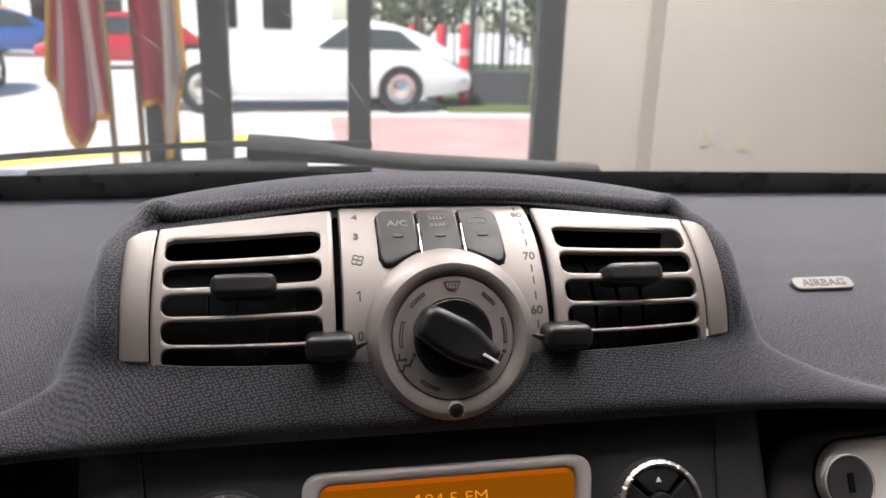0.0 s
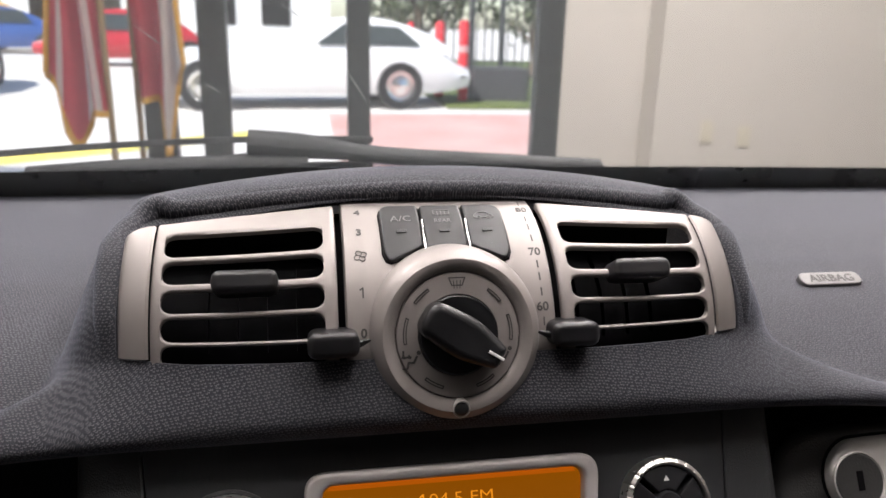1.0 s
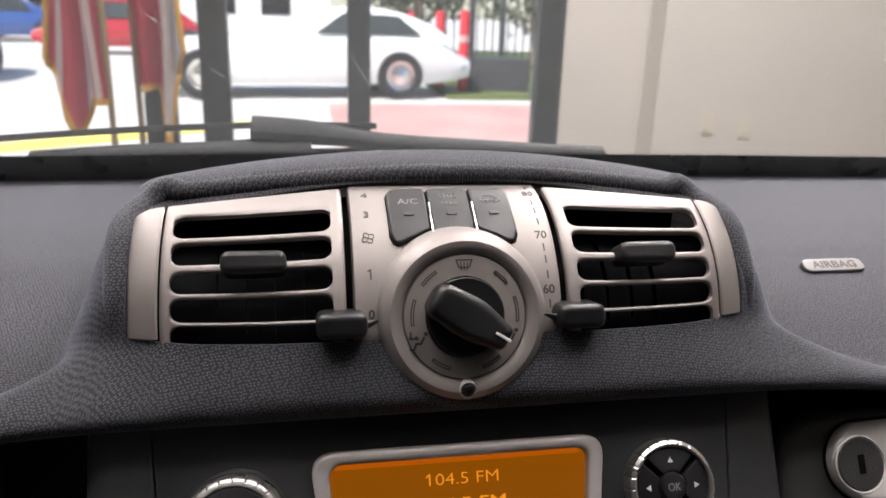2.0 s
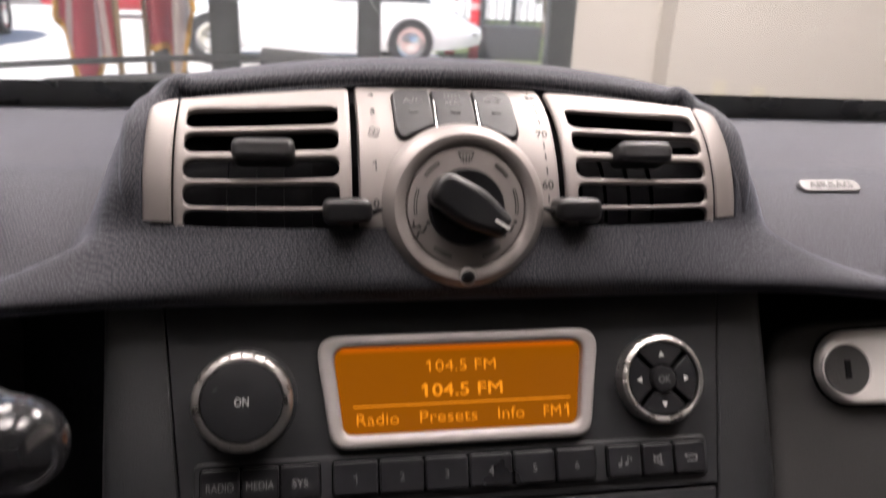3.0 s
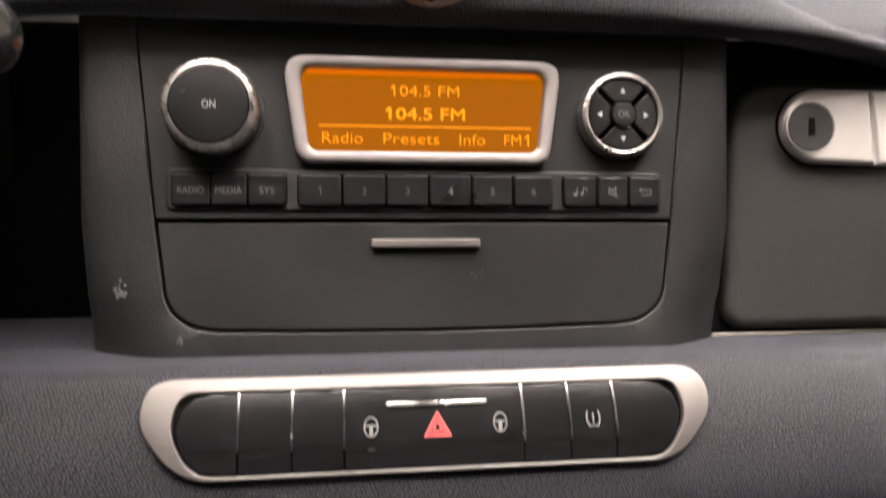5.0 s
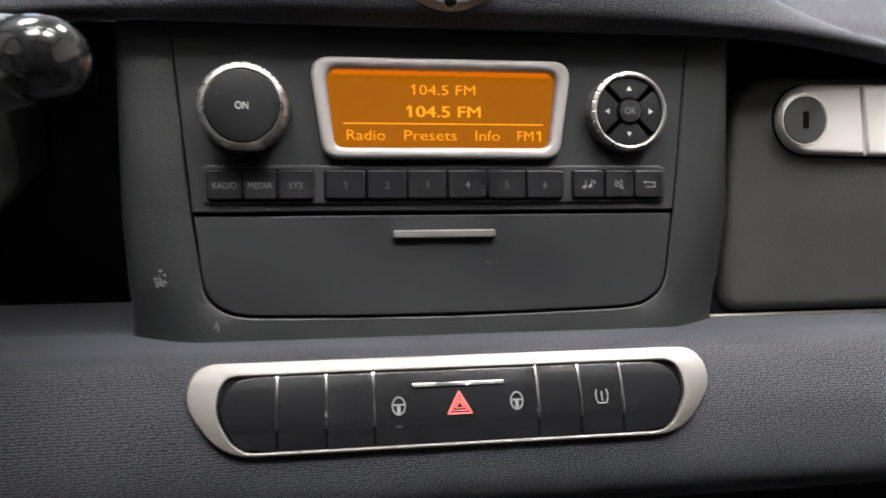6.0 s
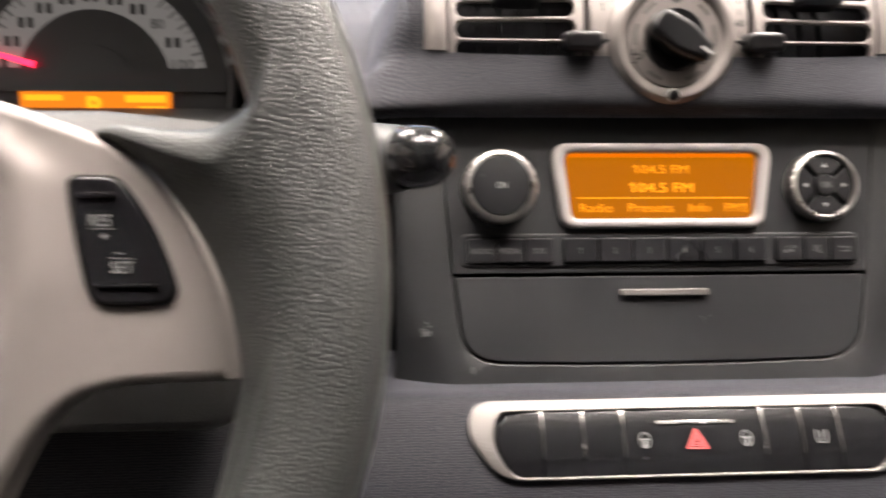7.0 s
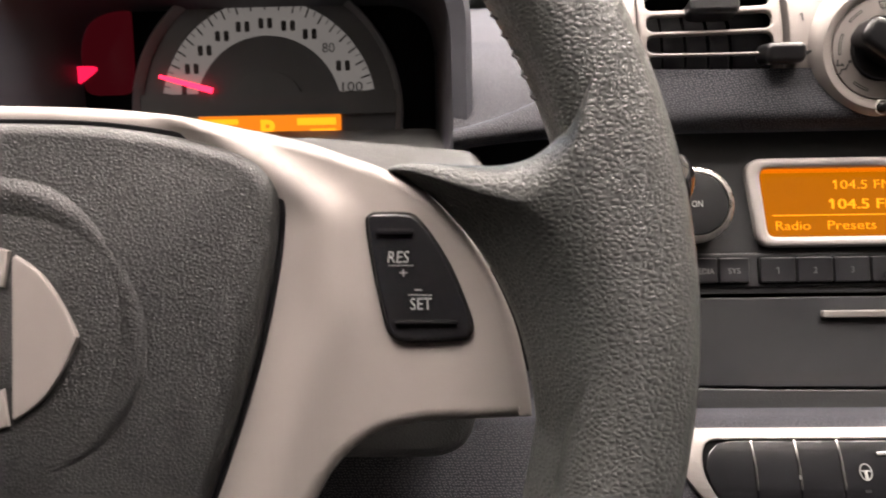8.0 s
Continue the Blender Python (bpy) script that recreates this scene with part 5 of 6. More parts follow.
slab(bm, EMB, arrow + [Vector((0.0072, 0.0212)), Vector((0.0072, -0.0210))], -0.002, 0.0012, 0.0006, 2)
part("emblem_arrow", bm, SILVER, hub, "silver pointed emblem piece")
bm = bmesh.new()
out = arc(-0.002, 0, 0.0245, 70, 290, 40) + list(reversed(arc(-0.002, 0, 0.0150, 62, 298, 36)))
slab(bm, EMB, [Vector(p) for p in out], -0.002, 0.0012, 0.0006, 2)
part("emblem_ring", bm, SILVER, hub, "silver open ring emblem piece")
# rocker on the spoke
ROCK = [Vector(p) for p in [(0.1082, 0.0283), (0.1135, 0.0283), (0.1172, 0.0281), (0.1190, 0.0276), (0.1206, 0.0262), (0.1232, 0.0230), (0.1262, 0.0185), (0.1290, 0.0135), (0.1312, 0.0085), (0.1332, 0.0032),
                            (0.1346, -0.0012), (0.1348, -0.0036), (0.1340, -0.0052), (0.1322, -0.0061), (0.1250, -0.0066), (0.1170, -0.0066), (0.1140, -0.0058), (0.1120, -0.0036), (0.1104, 0.0020), (0.1085, 0.0110), (0.1070, 0.0200), (0.1064, 0.0250), (0.1066, 0.0272)]]
ROCK = smooth_line(ROCK + ROCK[:1], 70)[:-1][::-1]
# near-black sheet draws the shaded gap round the rocker
bm = bmesh.new()
slab(bm, WHEEL, inset(ROCK, -0.0005), -0.001, 0.0026, 0.0002, 1)
part("rocker_gap_shade", bm, SHADE_BLACK, spoke)
bm = bmesh.new()
slab(bm, WHEEL, ROCK, -0.001, 0.0036, 0.0010, 3)
rocker = part("cruise_rocker", bm, SATIN_BLACK, spoke, "black cruise control rocker")
words("res_print", "RES", WHEEL @ pose(0.1150, 0.0163, 0.0036), 0.0046, PRINT_DIM, rocker, width=0.0060, slant=0.15)
words("plus_print", "+", WHEEL @ pose(0.1163, 0.0120, 0.0036), 0.0040, PRINT_DIM, rocker, width=0.0022)
words("set_print", "SET", WHEEL @ pose(0.1210, 0.0035, 0.0036), 0.0046, PRINT_DIM, rocker, width=0.0058)
bm = bmesh.new()
mw = WHEEL @ pose(0, 0, 0.0036)
stroke(bm, mw, [(0.1122, 0.0140), (0.1190, 0.0140)], 0.0002)
stroke(bm, mw, [(0.1175, 0.0060), (0.1240, 0.0058)], 0.0002)
stroke(bm, mw, [(0.1193, 0.0073), (0.1212, 0.0073)], 0.0003)
part("rule_print", bm, PRINT_DIM, rocker, smooth=False)
for x0, y0, x1, y1 in ((0.1090, 0.0225, 0.1192, 0.0240), (0.1140, -0.0020, 0.1310, -0.0009)):
    bm = bmesh.new()
    slab(bm, WHEEL, rrect(x0, y0, x1, y1, 0.0004, 2), 0.003, 0.0047, 0.0004, 2)
    part("rocker_rib", bm, SATIN_BLACK, rocker)

# column shroud and wiper stalk
column = thing("steering_column", (-0.339, 0.22, 0.88), "black plastic steering column shroud", "column")
bm = bmesh.new()
mc = plane_frame((-0.335, 0.33, 0.868), 3)
slab(bm, mc, round_poly([(-0.13, -0.045), (0.13, -0.045), (0.140, 0.030), (0.110, 0.042), (-0.10, 0.042), (-0.135, 0.032)], [0.02, 0.02, 0.012, 0.03, 0.03, 0.012], 5), -0.03, 0.185, 0.008, 4)
slab(bm, mc, round_poly([(-0.136, 0.0), (0.136, 0.0), (0.1410, 0.044), (0.132, 0.0550), (0.055, 0.0630), (-0.055, 0.0630), (-0.132, 0.0550), (-0.1410, 0.044)], [0.01, 0.01, 0.008, 0.010, 0.03, 0.03, 0.010, 0.008], 5), 0.080, 0.128, 0.006, 4)
part("shroud", bm, surf("column_grey_plastic", (0.046, 0.046, 0.045), 0.5, var=0.1, grain=0.00010, gscale=1000, cells=True), column)
stalk = thing("wiper_stalk", (-0.2, 0.16, 0.93), "black wiper stalk with glossy worn end cap", "stalk")
tip, root_ = Vector((-0.1242, 0.1686, 0.9412)), Vector((-0.255, 0.260, 0.902))
ms = Matrix.Translation(root_) @ (tip - root_).to_track_quat("Z", "Y").to_matrix().to_4x4()
L = (tip - root_).length
bm = bmesh.new()
lathe(bm, ms, [(0.0060, 0.0), (0.0066, L - 0.078), (0.0095, L - 0.070), (0.0122, L - 0.066), (0.0130, L - 0.060), (0.0131, L - 0.0545), (0.0126, L - 0.0535), (0.0146, L - 0.0525), (0.0154, L - 0.047), (0.0152, L - 0.040),
               (0.0140, L - 0.030), (0.0128, L - 0.022), (0.0122, L - 0.0200)], 48, cap0=True)
part("stalk_body", bm, surf("worn_stalk_plastic", (0.040, 0.042, 0.042), 0.45, var=0.3, vscale=220, grain=0.00006, gscale=900), stalk)
bm = bmesh.new()
lathe(bm, ms, [(0.0118, L - 0.0205), (0.0125, L - 0.0195), (0.0123, L - 0.0130), (0.0112, L - 0.0070), (0.0088, L - 0.0026), (0.0060, L - 0.0008), (0.0030, L)], 40, cap1=True)
part("end_cap", bm, GLOSS, stalk, "glossy black end cap")

# ---- instrument cluster ----
GAUGE = plane_frame((-0.335, 0.385, 0.93), 18)
cluster = thing("instrument_cluster", (-0.335, 0.37, 0.87), "hooded instrument cluster with lit speedometer and orange display", "instrument cluster")
ho = rrect(-0.139, -0.075, 0.1335, 0.072, 0.050, 12)
hi_ = rrect(-0.128, -0.070, 0.1225, 0.062, 0.046, 12)
bm = bmesh.new()
prev = None
for pts_, d in ((inset(ho, 0.045), -0.03), (inset(ho, 0.019), 0.004), (inset(ho, 0.008), 0.040), (ho, 0.070), (inset(ho, 0.003), 0.075), (hi_, 0.073), (inset(hi_, 0.012), 0.002)):
    cur = ring(bm, GAUGE, pts_, d)
    if prev:
        bridge(bm, prev, cur)
    prev = cur
# blue-grey base carries the sky reflected in the cluster's lens
part("hood", bm, surf("cluster_hood_sky_tint", (0.034, 0.035, 0.043), 0.55, var=0.1, grain=0.00005, gscale=1300), cluster)
DIALG = surf("gauge_grey", (0.10, 0.10, 0.105), 0.5, var=0.05)
DIALW = glow("gauge_scale_backlit", (0.035, 0.034, 0.033), 1.0)
DIALW.node_tree.nodes["Principled BSDF"].inputs["Base Color"].default_value = (0.20, 0.20, 0.195, 1)
bm = bmesh.new()
slab(bm, GAUGE, inset(hi_, 0.010), -0.01, 0.002, 0.0005, 1)
part("back_panel", bm, SHADE_BLACK, cluster)
mg = GAUGE @ pose(0.004, -0.014, 0)
bm = bmesh.new()
lathe(bm, mg, [(0.0862, 0.001), (0.0862, 0.010), (0.0850, 0.011), (0.0834, 0.009), (0.0815, 0.004)], 80)
part("gauge_ring", bm, surf("gauge_ring_grey", (0.16, 0.16, 0.17), 0.35, var=0.05), cluster)
bm = bmesh.new()
lathe(bm, mg, [(0.0820, 0.0015), (0.0820, 0.0035), (0.004, 0.0035)], 80, cap1=True)
part("gauge_face", bm, DIALG, cluster)
bm = bmesh.new()
mark(bm, mg, arc(0, 0, 0.0690, 9, 171, 60) + list(reversed(arc(0, 0, 0.0470, 13, 167, 50))), 0.0040)
part("scale_band", bm, DIALW, cluster, "pale speed scale band", smooth=False)
bm = bmesh.new()
for i in range(41):
    a = 170 - 160 * i / 40
    r0 = 0.0655 if i % 2 else 0.0630
    stroke(bm, mg, [(r0 * math.cos(radians(a)), r0 * math.sin(radians(a))), (0.0685 * math.cos(radians(a)), 0.0685 * math.sin(radians(a)))], 0.0006 if i % 2 else 0.0010, 0.0042)
part("scale_ticks", bm, INK, cluster, smooth=False)
for i in range(11):
    a = 165 - 15 * i
    p = (0.0560 * math.cos(radians(a)), 0.0545 * math.sin(radians(a)))
    if i == 10:
        words("speed_number", "100", mg @ pose(p[0], p[1], 0.0042), 0.0085, INK, cluster, width=0.013)
    elif i == 8:
        words("speed_number", "80", mg @ pose(p[0], p[1], 0.0042), 0.0085, INK, cluster)
    else:
        bm = bmesh.new()
        for dx in ((-0.0028, 0.0028) if i else (0.0,)):
            mark(bm, mg @ pose(p[0] + dx, p[1], 0.0041), rrect(-0.0016, -0.0032, 0.0016, 0.0032, 0.001, 2))
        part("speed_bar", bm, INK, cluster, smooth=False)
bm = bmesh.new()
slab(bm, mg, [Vector(p) for p in arc(0, 0.002, 0.0235, 0, 180, 24)], 0.003, 0.0060, 0.0006, 2)
part("pivot_cover", bm, DIALG, cluster)
bm = bmesh.new()
box(bm, (-0.082, -0.0030, 0.003), (0.082, 0.0112, 0.0066), mg)
part("middle_band", bm, DIALG, cluster, smooth=False)
bm = bmesh.new()
mn = mg @ pose(0, 0.003, 0.0075, 0, 0, 164)
mark(bm, mn, [(0.036, -0.0019), (0.071, -0.0012), (0.071, 0.0012), (0.036, 0.0019)], 0.001)
part("needle", bm, NEEDLE, cluster, "red lit needle", smooth=False)
bm = bmesh.new()
mark(bm, mg, rrect(-0.046, -0.0260, 0.0460, -0.0030, 0.001, 2), 0.0050)
lcd = part("trip_display", bm, glow("cluster_lcd", (0.40, 0.10, 0.006), 0.7), cluster, "orange lit trip display", smooth=False)
words("gear_print", "P", mg @ pose(-0.001, -0.0125, 0.0052), 0.018, LCD_TEXT, lcd, bold=0.0007)
for x0, x1, v0, v1 in ((-0.043, -0.020, -0.0085, -0.0050), (0.018, 0.043, -0.0095, -0.0050), (0.026, 0.043, -0.0215, -0.0120)):
    bm = bmesh.new()
    mark(bm, mg, rrect(x0, v0, x1, v1, 0.0006, 2), 0.0053)
    part("display_bar", bm, LCD_TEXT, lcd, smooth=False)
# glowing patch added to stand for red light spilt inside the hood
bm = bmesh.new()
slab(bm, GAUGE @ pose(-0.098, 0.020, 0.0), rrect(-0.018, -0.022, 0.016, 0.036, 0.010, 6), 0.001, 0.004, 0.001, 2, dome=0.002)
part("red_spill_patch", bm, glow("dim_red_spill", (0.009, 0.0004, 0.0009), 1.0), cluster, "dim red glowing patch for light spilt on the hood")
bm = bmesh.new()
mark(bm, GAUGE @ pose(-0.112, 0.012, 0.0065), round_poly([(-0.014, -0.002), (-0.004, -0.007), (0.012, 0.004), (-0.010, 0.004)], 0.003, 3), 0.001)
part("warning_lamp", bm, glow("warning_red", (0.50, 0.006, 0.03), 1.0), cluster, "red warning lamp", smooth=False)

# ---- windscreen, cowl and wipers ----
windscreen = thing("windscreen", (0, 0.66, 0.94), "clear curved car windscreen with fine scratches", "windscreen")


def screen_point(x, h):
    """h: 0 at the foot of the glass, 1 at its top."""
    return Vector((x, 0.648 - 0.40 * h - 0.10 * x * x, 0.935 + 0.56 * h))


bm = bmesh.new()
grid = [[bm.verts.new(screen_point(-0.66 + 0.11 * i, j / 8)) for j in range(9)] for i in range(13)]
for a, b in zip(grid, grid[1:]):
    for j in range(8):
        bm.faces.new((a[j], b[j], b[j + 1], a[j + 1]))
bmesh.ops.recalc_face_normals(bm, faces=bm.faces)
bmesh.ops.solidify(bm, geom=list(bm.faces), thickness=0.005)
pane = part("pane", bm, VEILED_GLASS, windscreen)
pane.visible_shadow = False
bm = bmesh.new()
a = [bm.verts.new(screen_point(-0.66 + 0.055 * i, 0.0) + Vector((0, -0.004, 0))) for i in range(25)]
b = [bm.verts.new(screen_point(-0.66 + 0.055 * i, 0.062) + Vector((0, -0.004, 0))) for i in range(25)]
bridge(bm, a, b, closed=False)
part("black_band", bm, surf("black_enamel", (0.008, 0.008, 0.009), 0.3, var=0.1), windscreen)

for nick in ([(-0.163, 0.547, 1.076), (-0.1555, 0.5516, 1.070), (-0.147, 0.557, 1.062)], [(-0.125, 0.5745, 1.038), (-0.119, 0.577, 1.034), (-0.115, 0.579, 1.0315)],
             [(-0.070, 0.537, 1.091), (-0.062, 0.540, 1.086), (-0.054, 0.545, 1.079)], [(-0.028, 0.566, 1.050), (-0.0205, 0.574, 1.038), (-0.0116, 0.584, 1.025)]):
    bm = bmesh.new()
    sweep(bm, nick, circle2(0.0004, n=5), scale=[0.4, 1.0, 0.4])
    part("scratch", bm, PRINT, windscreen)

cowl = thing("scuttle_panel", (0, 0.74, 0.88), "black plastic scuttle panel under the wipers", "scuttle")
bm = bmesh.new()
sec = [(0.64, 0.930), (0.665, 0.938), (0.70, 0.940), (0.76, 0.928), (0.86, 0.880), (1.05, 0.78), (1.15, 0.6)]
cols = [[bm.verts.new(Vector((-0.7 + 0.1 * i, s[0] - 0.1 * (-0.7 + 0.1 * i) ** 2, s[1]))) for s in sec] for i in range(15)]
for a, b in zip(cols, cols[1:]):
    for j in range(len(sec) - 1):
        bm.faces.new((a[j], b[j], b[j + 1], a[j + 1]))
part("panel", bm, RUBBER, cowl)


def wiper(label, blade, arm):
    w = thing("windscreen_wiper", blade[0], label, "wiper", "windscreen wipers")
    bm = bmesh.new()
    sweep(bm, [spline3(blade, 8 * i / 40 * (len(blade) - 1) / 8) for i in range(41)], [(-0.0025, -0.0025), (0.0025, -0.0025), (0.0015, 0.0012), (0.0006, 0.0025), (-0.0006, 0.0025), (-0.0015, 0.0012)])
    part("blade", bm, RUBBER, w)
    bm = bmesh.new()
    n_ = len(arm)
    sweep(bm, [spline3(arm, (n_ - 1) * i / 24) for i in range(25)], circle2(0.012, 0.009, 10), scale=[0.85 + 0.35 * smoothstep(14, 20, i) for i in range(25)])
    part("arm", bm, RUBBER, w)
    bm = bmesh.new()
    c = Vector(arm[0])
    lathe(bm, Matrix.Translation(c), [(0.008, -0.02), (0.008, -0.003), (0.006, 0.001), (0.003, 0.0015)], 20, cap1=True)
    part("pivot_cap", bm, RUBBER, w)
    return w


def spline3(pts, s):
    a = spline([(p[0], p[1]) for p in pts], s)
    b = spline([(p[0], p[2]) for p in pts], s)
    return Vector((a.x, a.y, b.y))


wiper("black windscreen wiper with curved blade resting on the glass", [(-0.60, 0.615, 0.957), (-0.40, 0.650, 0.968), (-0.232, 0.668, 0.9795), (-0.105, 0.672, 0.985), (0.0, 0.672, 0.985)],
      [(0.212, 0.678, 0.9580), (0.10, 0.672, 0.9650), (0.014, 0.668, 0.9710), (-0.05, 0.666, 0.9790), (-0.105, 0.668, 0.983)])
wiper("black windscreen wiper lying along the scuttle", [(0.0, 0.675, 0.963), (-0.10, 0.672, 0.962), (-0.20, 0.668, 0.960), (-0.36, 0.655, 0.956), (-0.52, 0.63, 0.952)],
      [(-0.278, 0.664, 0.957), (-0.20, 0.664, 0.9625), (-0.12, 0.664, 0.9650), (-0.056, 0.664, 0.9655)])

# ---- plain unseen shell that closes the cabin and limits its light ----
CABIN = surf("cabin_trim", (0.020, 0.020, 0.022), 0.7, var=0.1, vscale=8)
shell_ = thing("car_cabin", (0, -0.4, 0.25), "dark grey cabin shell of a small car, unseen and light-blocking", "car body")
boxed("cabin_floor", (-0.76, -1.1, 0.0), (0.76, 0.28, 0.27), CABIN, shell_)
for sx in (-1, 1):
    a, b = sorted((sx * 0.745, sx * 0.78))
    boxed("door_panel", (a, -0.42, 0.27), (b, 0.75, 0.99), CABIN, shell_)
    # unseen wall placed to block low light from the rear sides
    boxed("quarter_light_block", (a, -1.1, 0.27), (b, -0.42, 1.52), CABIN, shell_)
    a, b = sorted((sx * 0.62, sx * 0.78))
    boxed("roof_edge", (a, -1.1, 1.49), (b, 0.245, 1.52), CABIN, shell_)
# unseen rear wall, raised to the roof to block light from behind
boxed("rear_light_block", (-0.76, -1.13, 0.27), (0.76, -1.1, 1.52), CABIN, shell_)
roof_glass = boxed("glass_roof", (-0.57, -0.14, 1.505), (0.57, 0.20, 1.510), GLASS, shell_)
roof_glass.visible_shadow = False
# unseen solid roof parts, sized to set where overhead light falls
for lo, hi in (((-0.62, 0.20, 1.49), (0.62, 0.245, 1.52)), ((-0.62, -1.10, 1.49), (0.62, -0.14, 1.52)), ((-0.62, -0.14, 1.49), (-0.57, 0.20, 1.52)), ((0.57, -0.14, 1.49), (0.62, 0.20, 1.52))):
    boxed("roof_light_block", lo, hi, CABIN, shell_)
for sx in (-1, 1):
    bm = bmesh.new()
    sweep(bm, [(sx * 0.66, 0.60, 0.95), (sx * 0.64, 0.42, 1.25), (sx * 0.60, 0.235, 1.51)], circle2(0.03, 0.02, 8))
    part("front_pillar", bm, CABIN, shell_)

# ---- showroom ----
PAINT = surf("warm_white_wall", (0.70, 0.655, 0.60), 0.75, var=0.03, vscale=1.5, grain=0.0004, gscale=160)
CEIL = surf("ceiling_white", (0.75, 0.74, 0.72), 0.8, var=0.03, vscale=1.0)
FLOOR = surf("polished_concrete", (0.34, 0.33, 0.31), 0.25, var=0.05, vscale=1.2)
MULLION = surf("dark_aluminium", (0.055, 0.060, 0.062), 0.45, metal=0.3, var=0.1, vscale=6)
FY = 4.0
boxed("floor", (-6, -6, -0.12), (4.5, FY, 0.0), FLOOR, kind="structure", label="grey polished concrete showroom floor", category="floor")
boxed("ceiling", (-6, -6, 3.4), (4.5, FY, 3.52), CEIL, kind="structure", label="white showroom ceiling", category="ceiling")
boxed("wall_south", (-6, -6.2, 0), (4.5, -6, 3.4), PAINT, kind="structure", label="warm white showroom wall", category="wall")
boxed("wall_west", (-6.2, -6, 0), (-6, FY, 3.4), PAINT, kind="structure", label="warm white showroom wall", category="wall")
boxed("wall_east", (4.5, -6, 0), (4.7, FY, 3.4), PAINT, kind="structure", label="warm white showroom wall", category="wall")
boxed("wall_north", (1.315, FY - 0.02, 0), (4.5, FY + 0.18, 3.4), PAINT, kind="structure", label="warm white wall beside the shopfront", category="wall")
boxed("wall_pier", (1.80, FY - 0.20, 0), (4.5, FY - 0.022, 3.4), PAINT, kind="structure", label="warm white projecting wall", category="wall")
boxed("wall_header", (-6, FY - 0.02, 2.9), (1.315, FY + 0.18, 3.4), PAINT, kind="structure", label="warm white wall over the shopfront", category="wall")
shop = thing("shopfront", (0, FY, 0), "dark aluminium shopfront with tall glass panes", "shopfront", kind="structure")
MULL = [(-5.95, -5.85), (-4.4, -4.28), (-2.9, -2.78), (-0.865, -0.715), (-0.585, -0.445), (0.152, 0.270), (1.172, 1.313)]
for a, b in MULL:
    boxed("mullion", (a, FY - 0.03, 0.0), (b, FY + 0.06, 2.9), MULLION, shop, bev=0.004)
for z0, z1 in ((0.0, 0.10), (2.82, 2.9)):
    for (a, b), (c, d) in zip(MULL, MULL[1:]):
        boxed("rail", (b, FY - 0.028, z0), (c, FY + 0.058, z1), MULLION, shop)
for (a, b), (c, d) in zip(MULL, MULL[1:]):
    g = boxed("glass_pane", (b, FY + 0.010, 0.10), (c, FY + 0.016, 2.82), GLASS, shop)
    g.visible_shadow = False
# housings for the added, unseen ceiling lamps
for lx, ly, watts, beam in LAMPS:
    cl = thing("added_light_panel", (lx, ly, 3.4), "slim white ceiling light panel, added out of view", "ceiling light", "ceiling lights")
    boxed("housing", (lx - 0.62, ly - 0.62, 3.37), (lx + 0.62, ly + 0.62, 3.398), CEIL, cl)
for x, z in ((2.115, 0.565), (2.345, 0.54)):
    ol = thing("wall_outlet", (x, FY - 0.2, z - 0.06), "ivory wall outlet plate", "outlet", "wall outlets")
    bm = bmesh.new()
    mo_ = plane_frame((x, FY - 0.202, z), 0)
    slab(bm, mo_, rrect(-0.036, -0.058, 0.036, 0.058, 0.006), -0.002, 0.006, 0.002)
    part("cover_plate", bm, surf("ivory_plate", (0.74, 0.69, 0.56), 0.4, var=0.03), ol)
    for dz in (-0.02, 0.02):
        bm = bmesh.new()
        slab(bm, mo_, rrect(-0.016, dz - 0.013, 0.016, dz + 0.013, 0.008), 0.005, 0.008, 0.001)
        part("socket", bm, MATS["ivory_plate"], ol)

# flags


def thin_cloth(name, base):
    """Flag cloth that lets part of the daylight through."""
    m = surf(name, base, 0.75, var=0.08, vscale=20)
    n, l = m.node_tree.nodes, m.node_tree.links
    tr, mx = n.new("ShaderNodeBsdfTranslucent"), n.new("ShaderNodeMixShader")
    tr.inputs[0].default_value = (*base, 1)
    mx.inputs[0].default_value = 0.62
    l.new(n["Principled BSDF"].outputs[0], mx.inputs[1])
    l.new(tr.outputs[0], mx.inputs[2])
    l.new(mx.outputs[0], n["Material Output"].inputs[0])
    return m


RED = thin_cloth("flag_red", (0.74, 0.17, 0.21))
WHITE = thin_cloth("flag_white", (0.84, 0.80, 0.78))
GOLD = surf("gold_fringe", (0.62, 0.34, 0.05), 0.6, var=0.2, vscale=60)
POLE = surf("flag_pole", (0.30, 0.22, 0.12), 0.35, var=0.1)


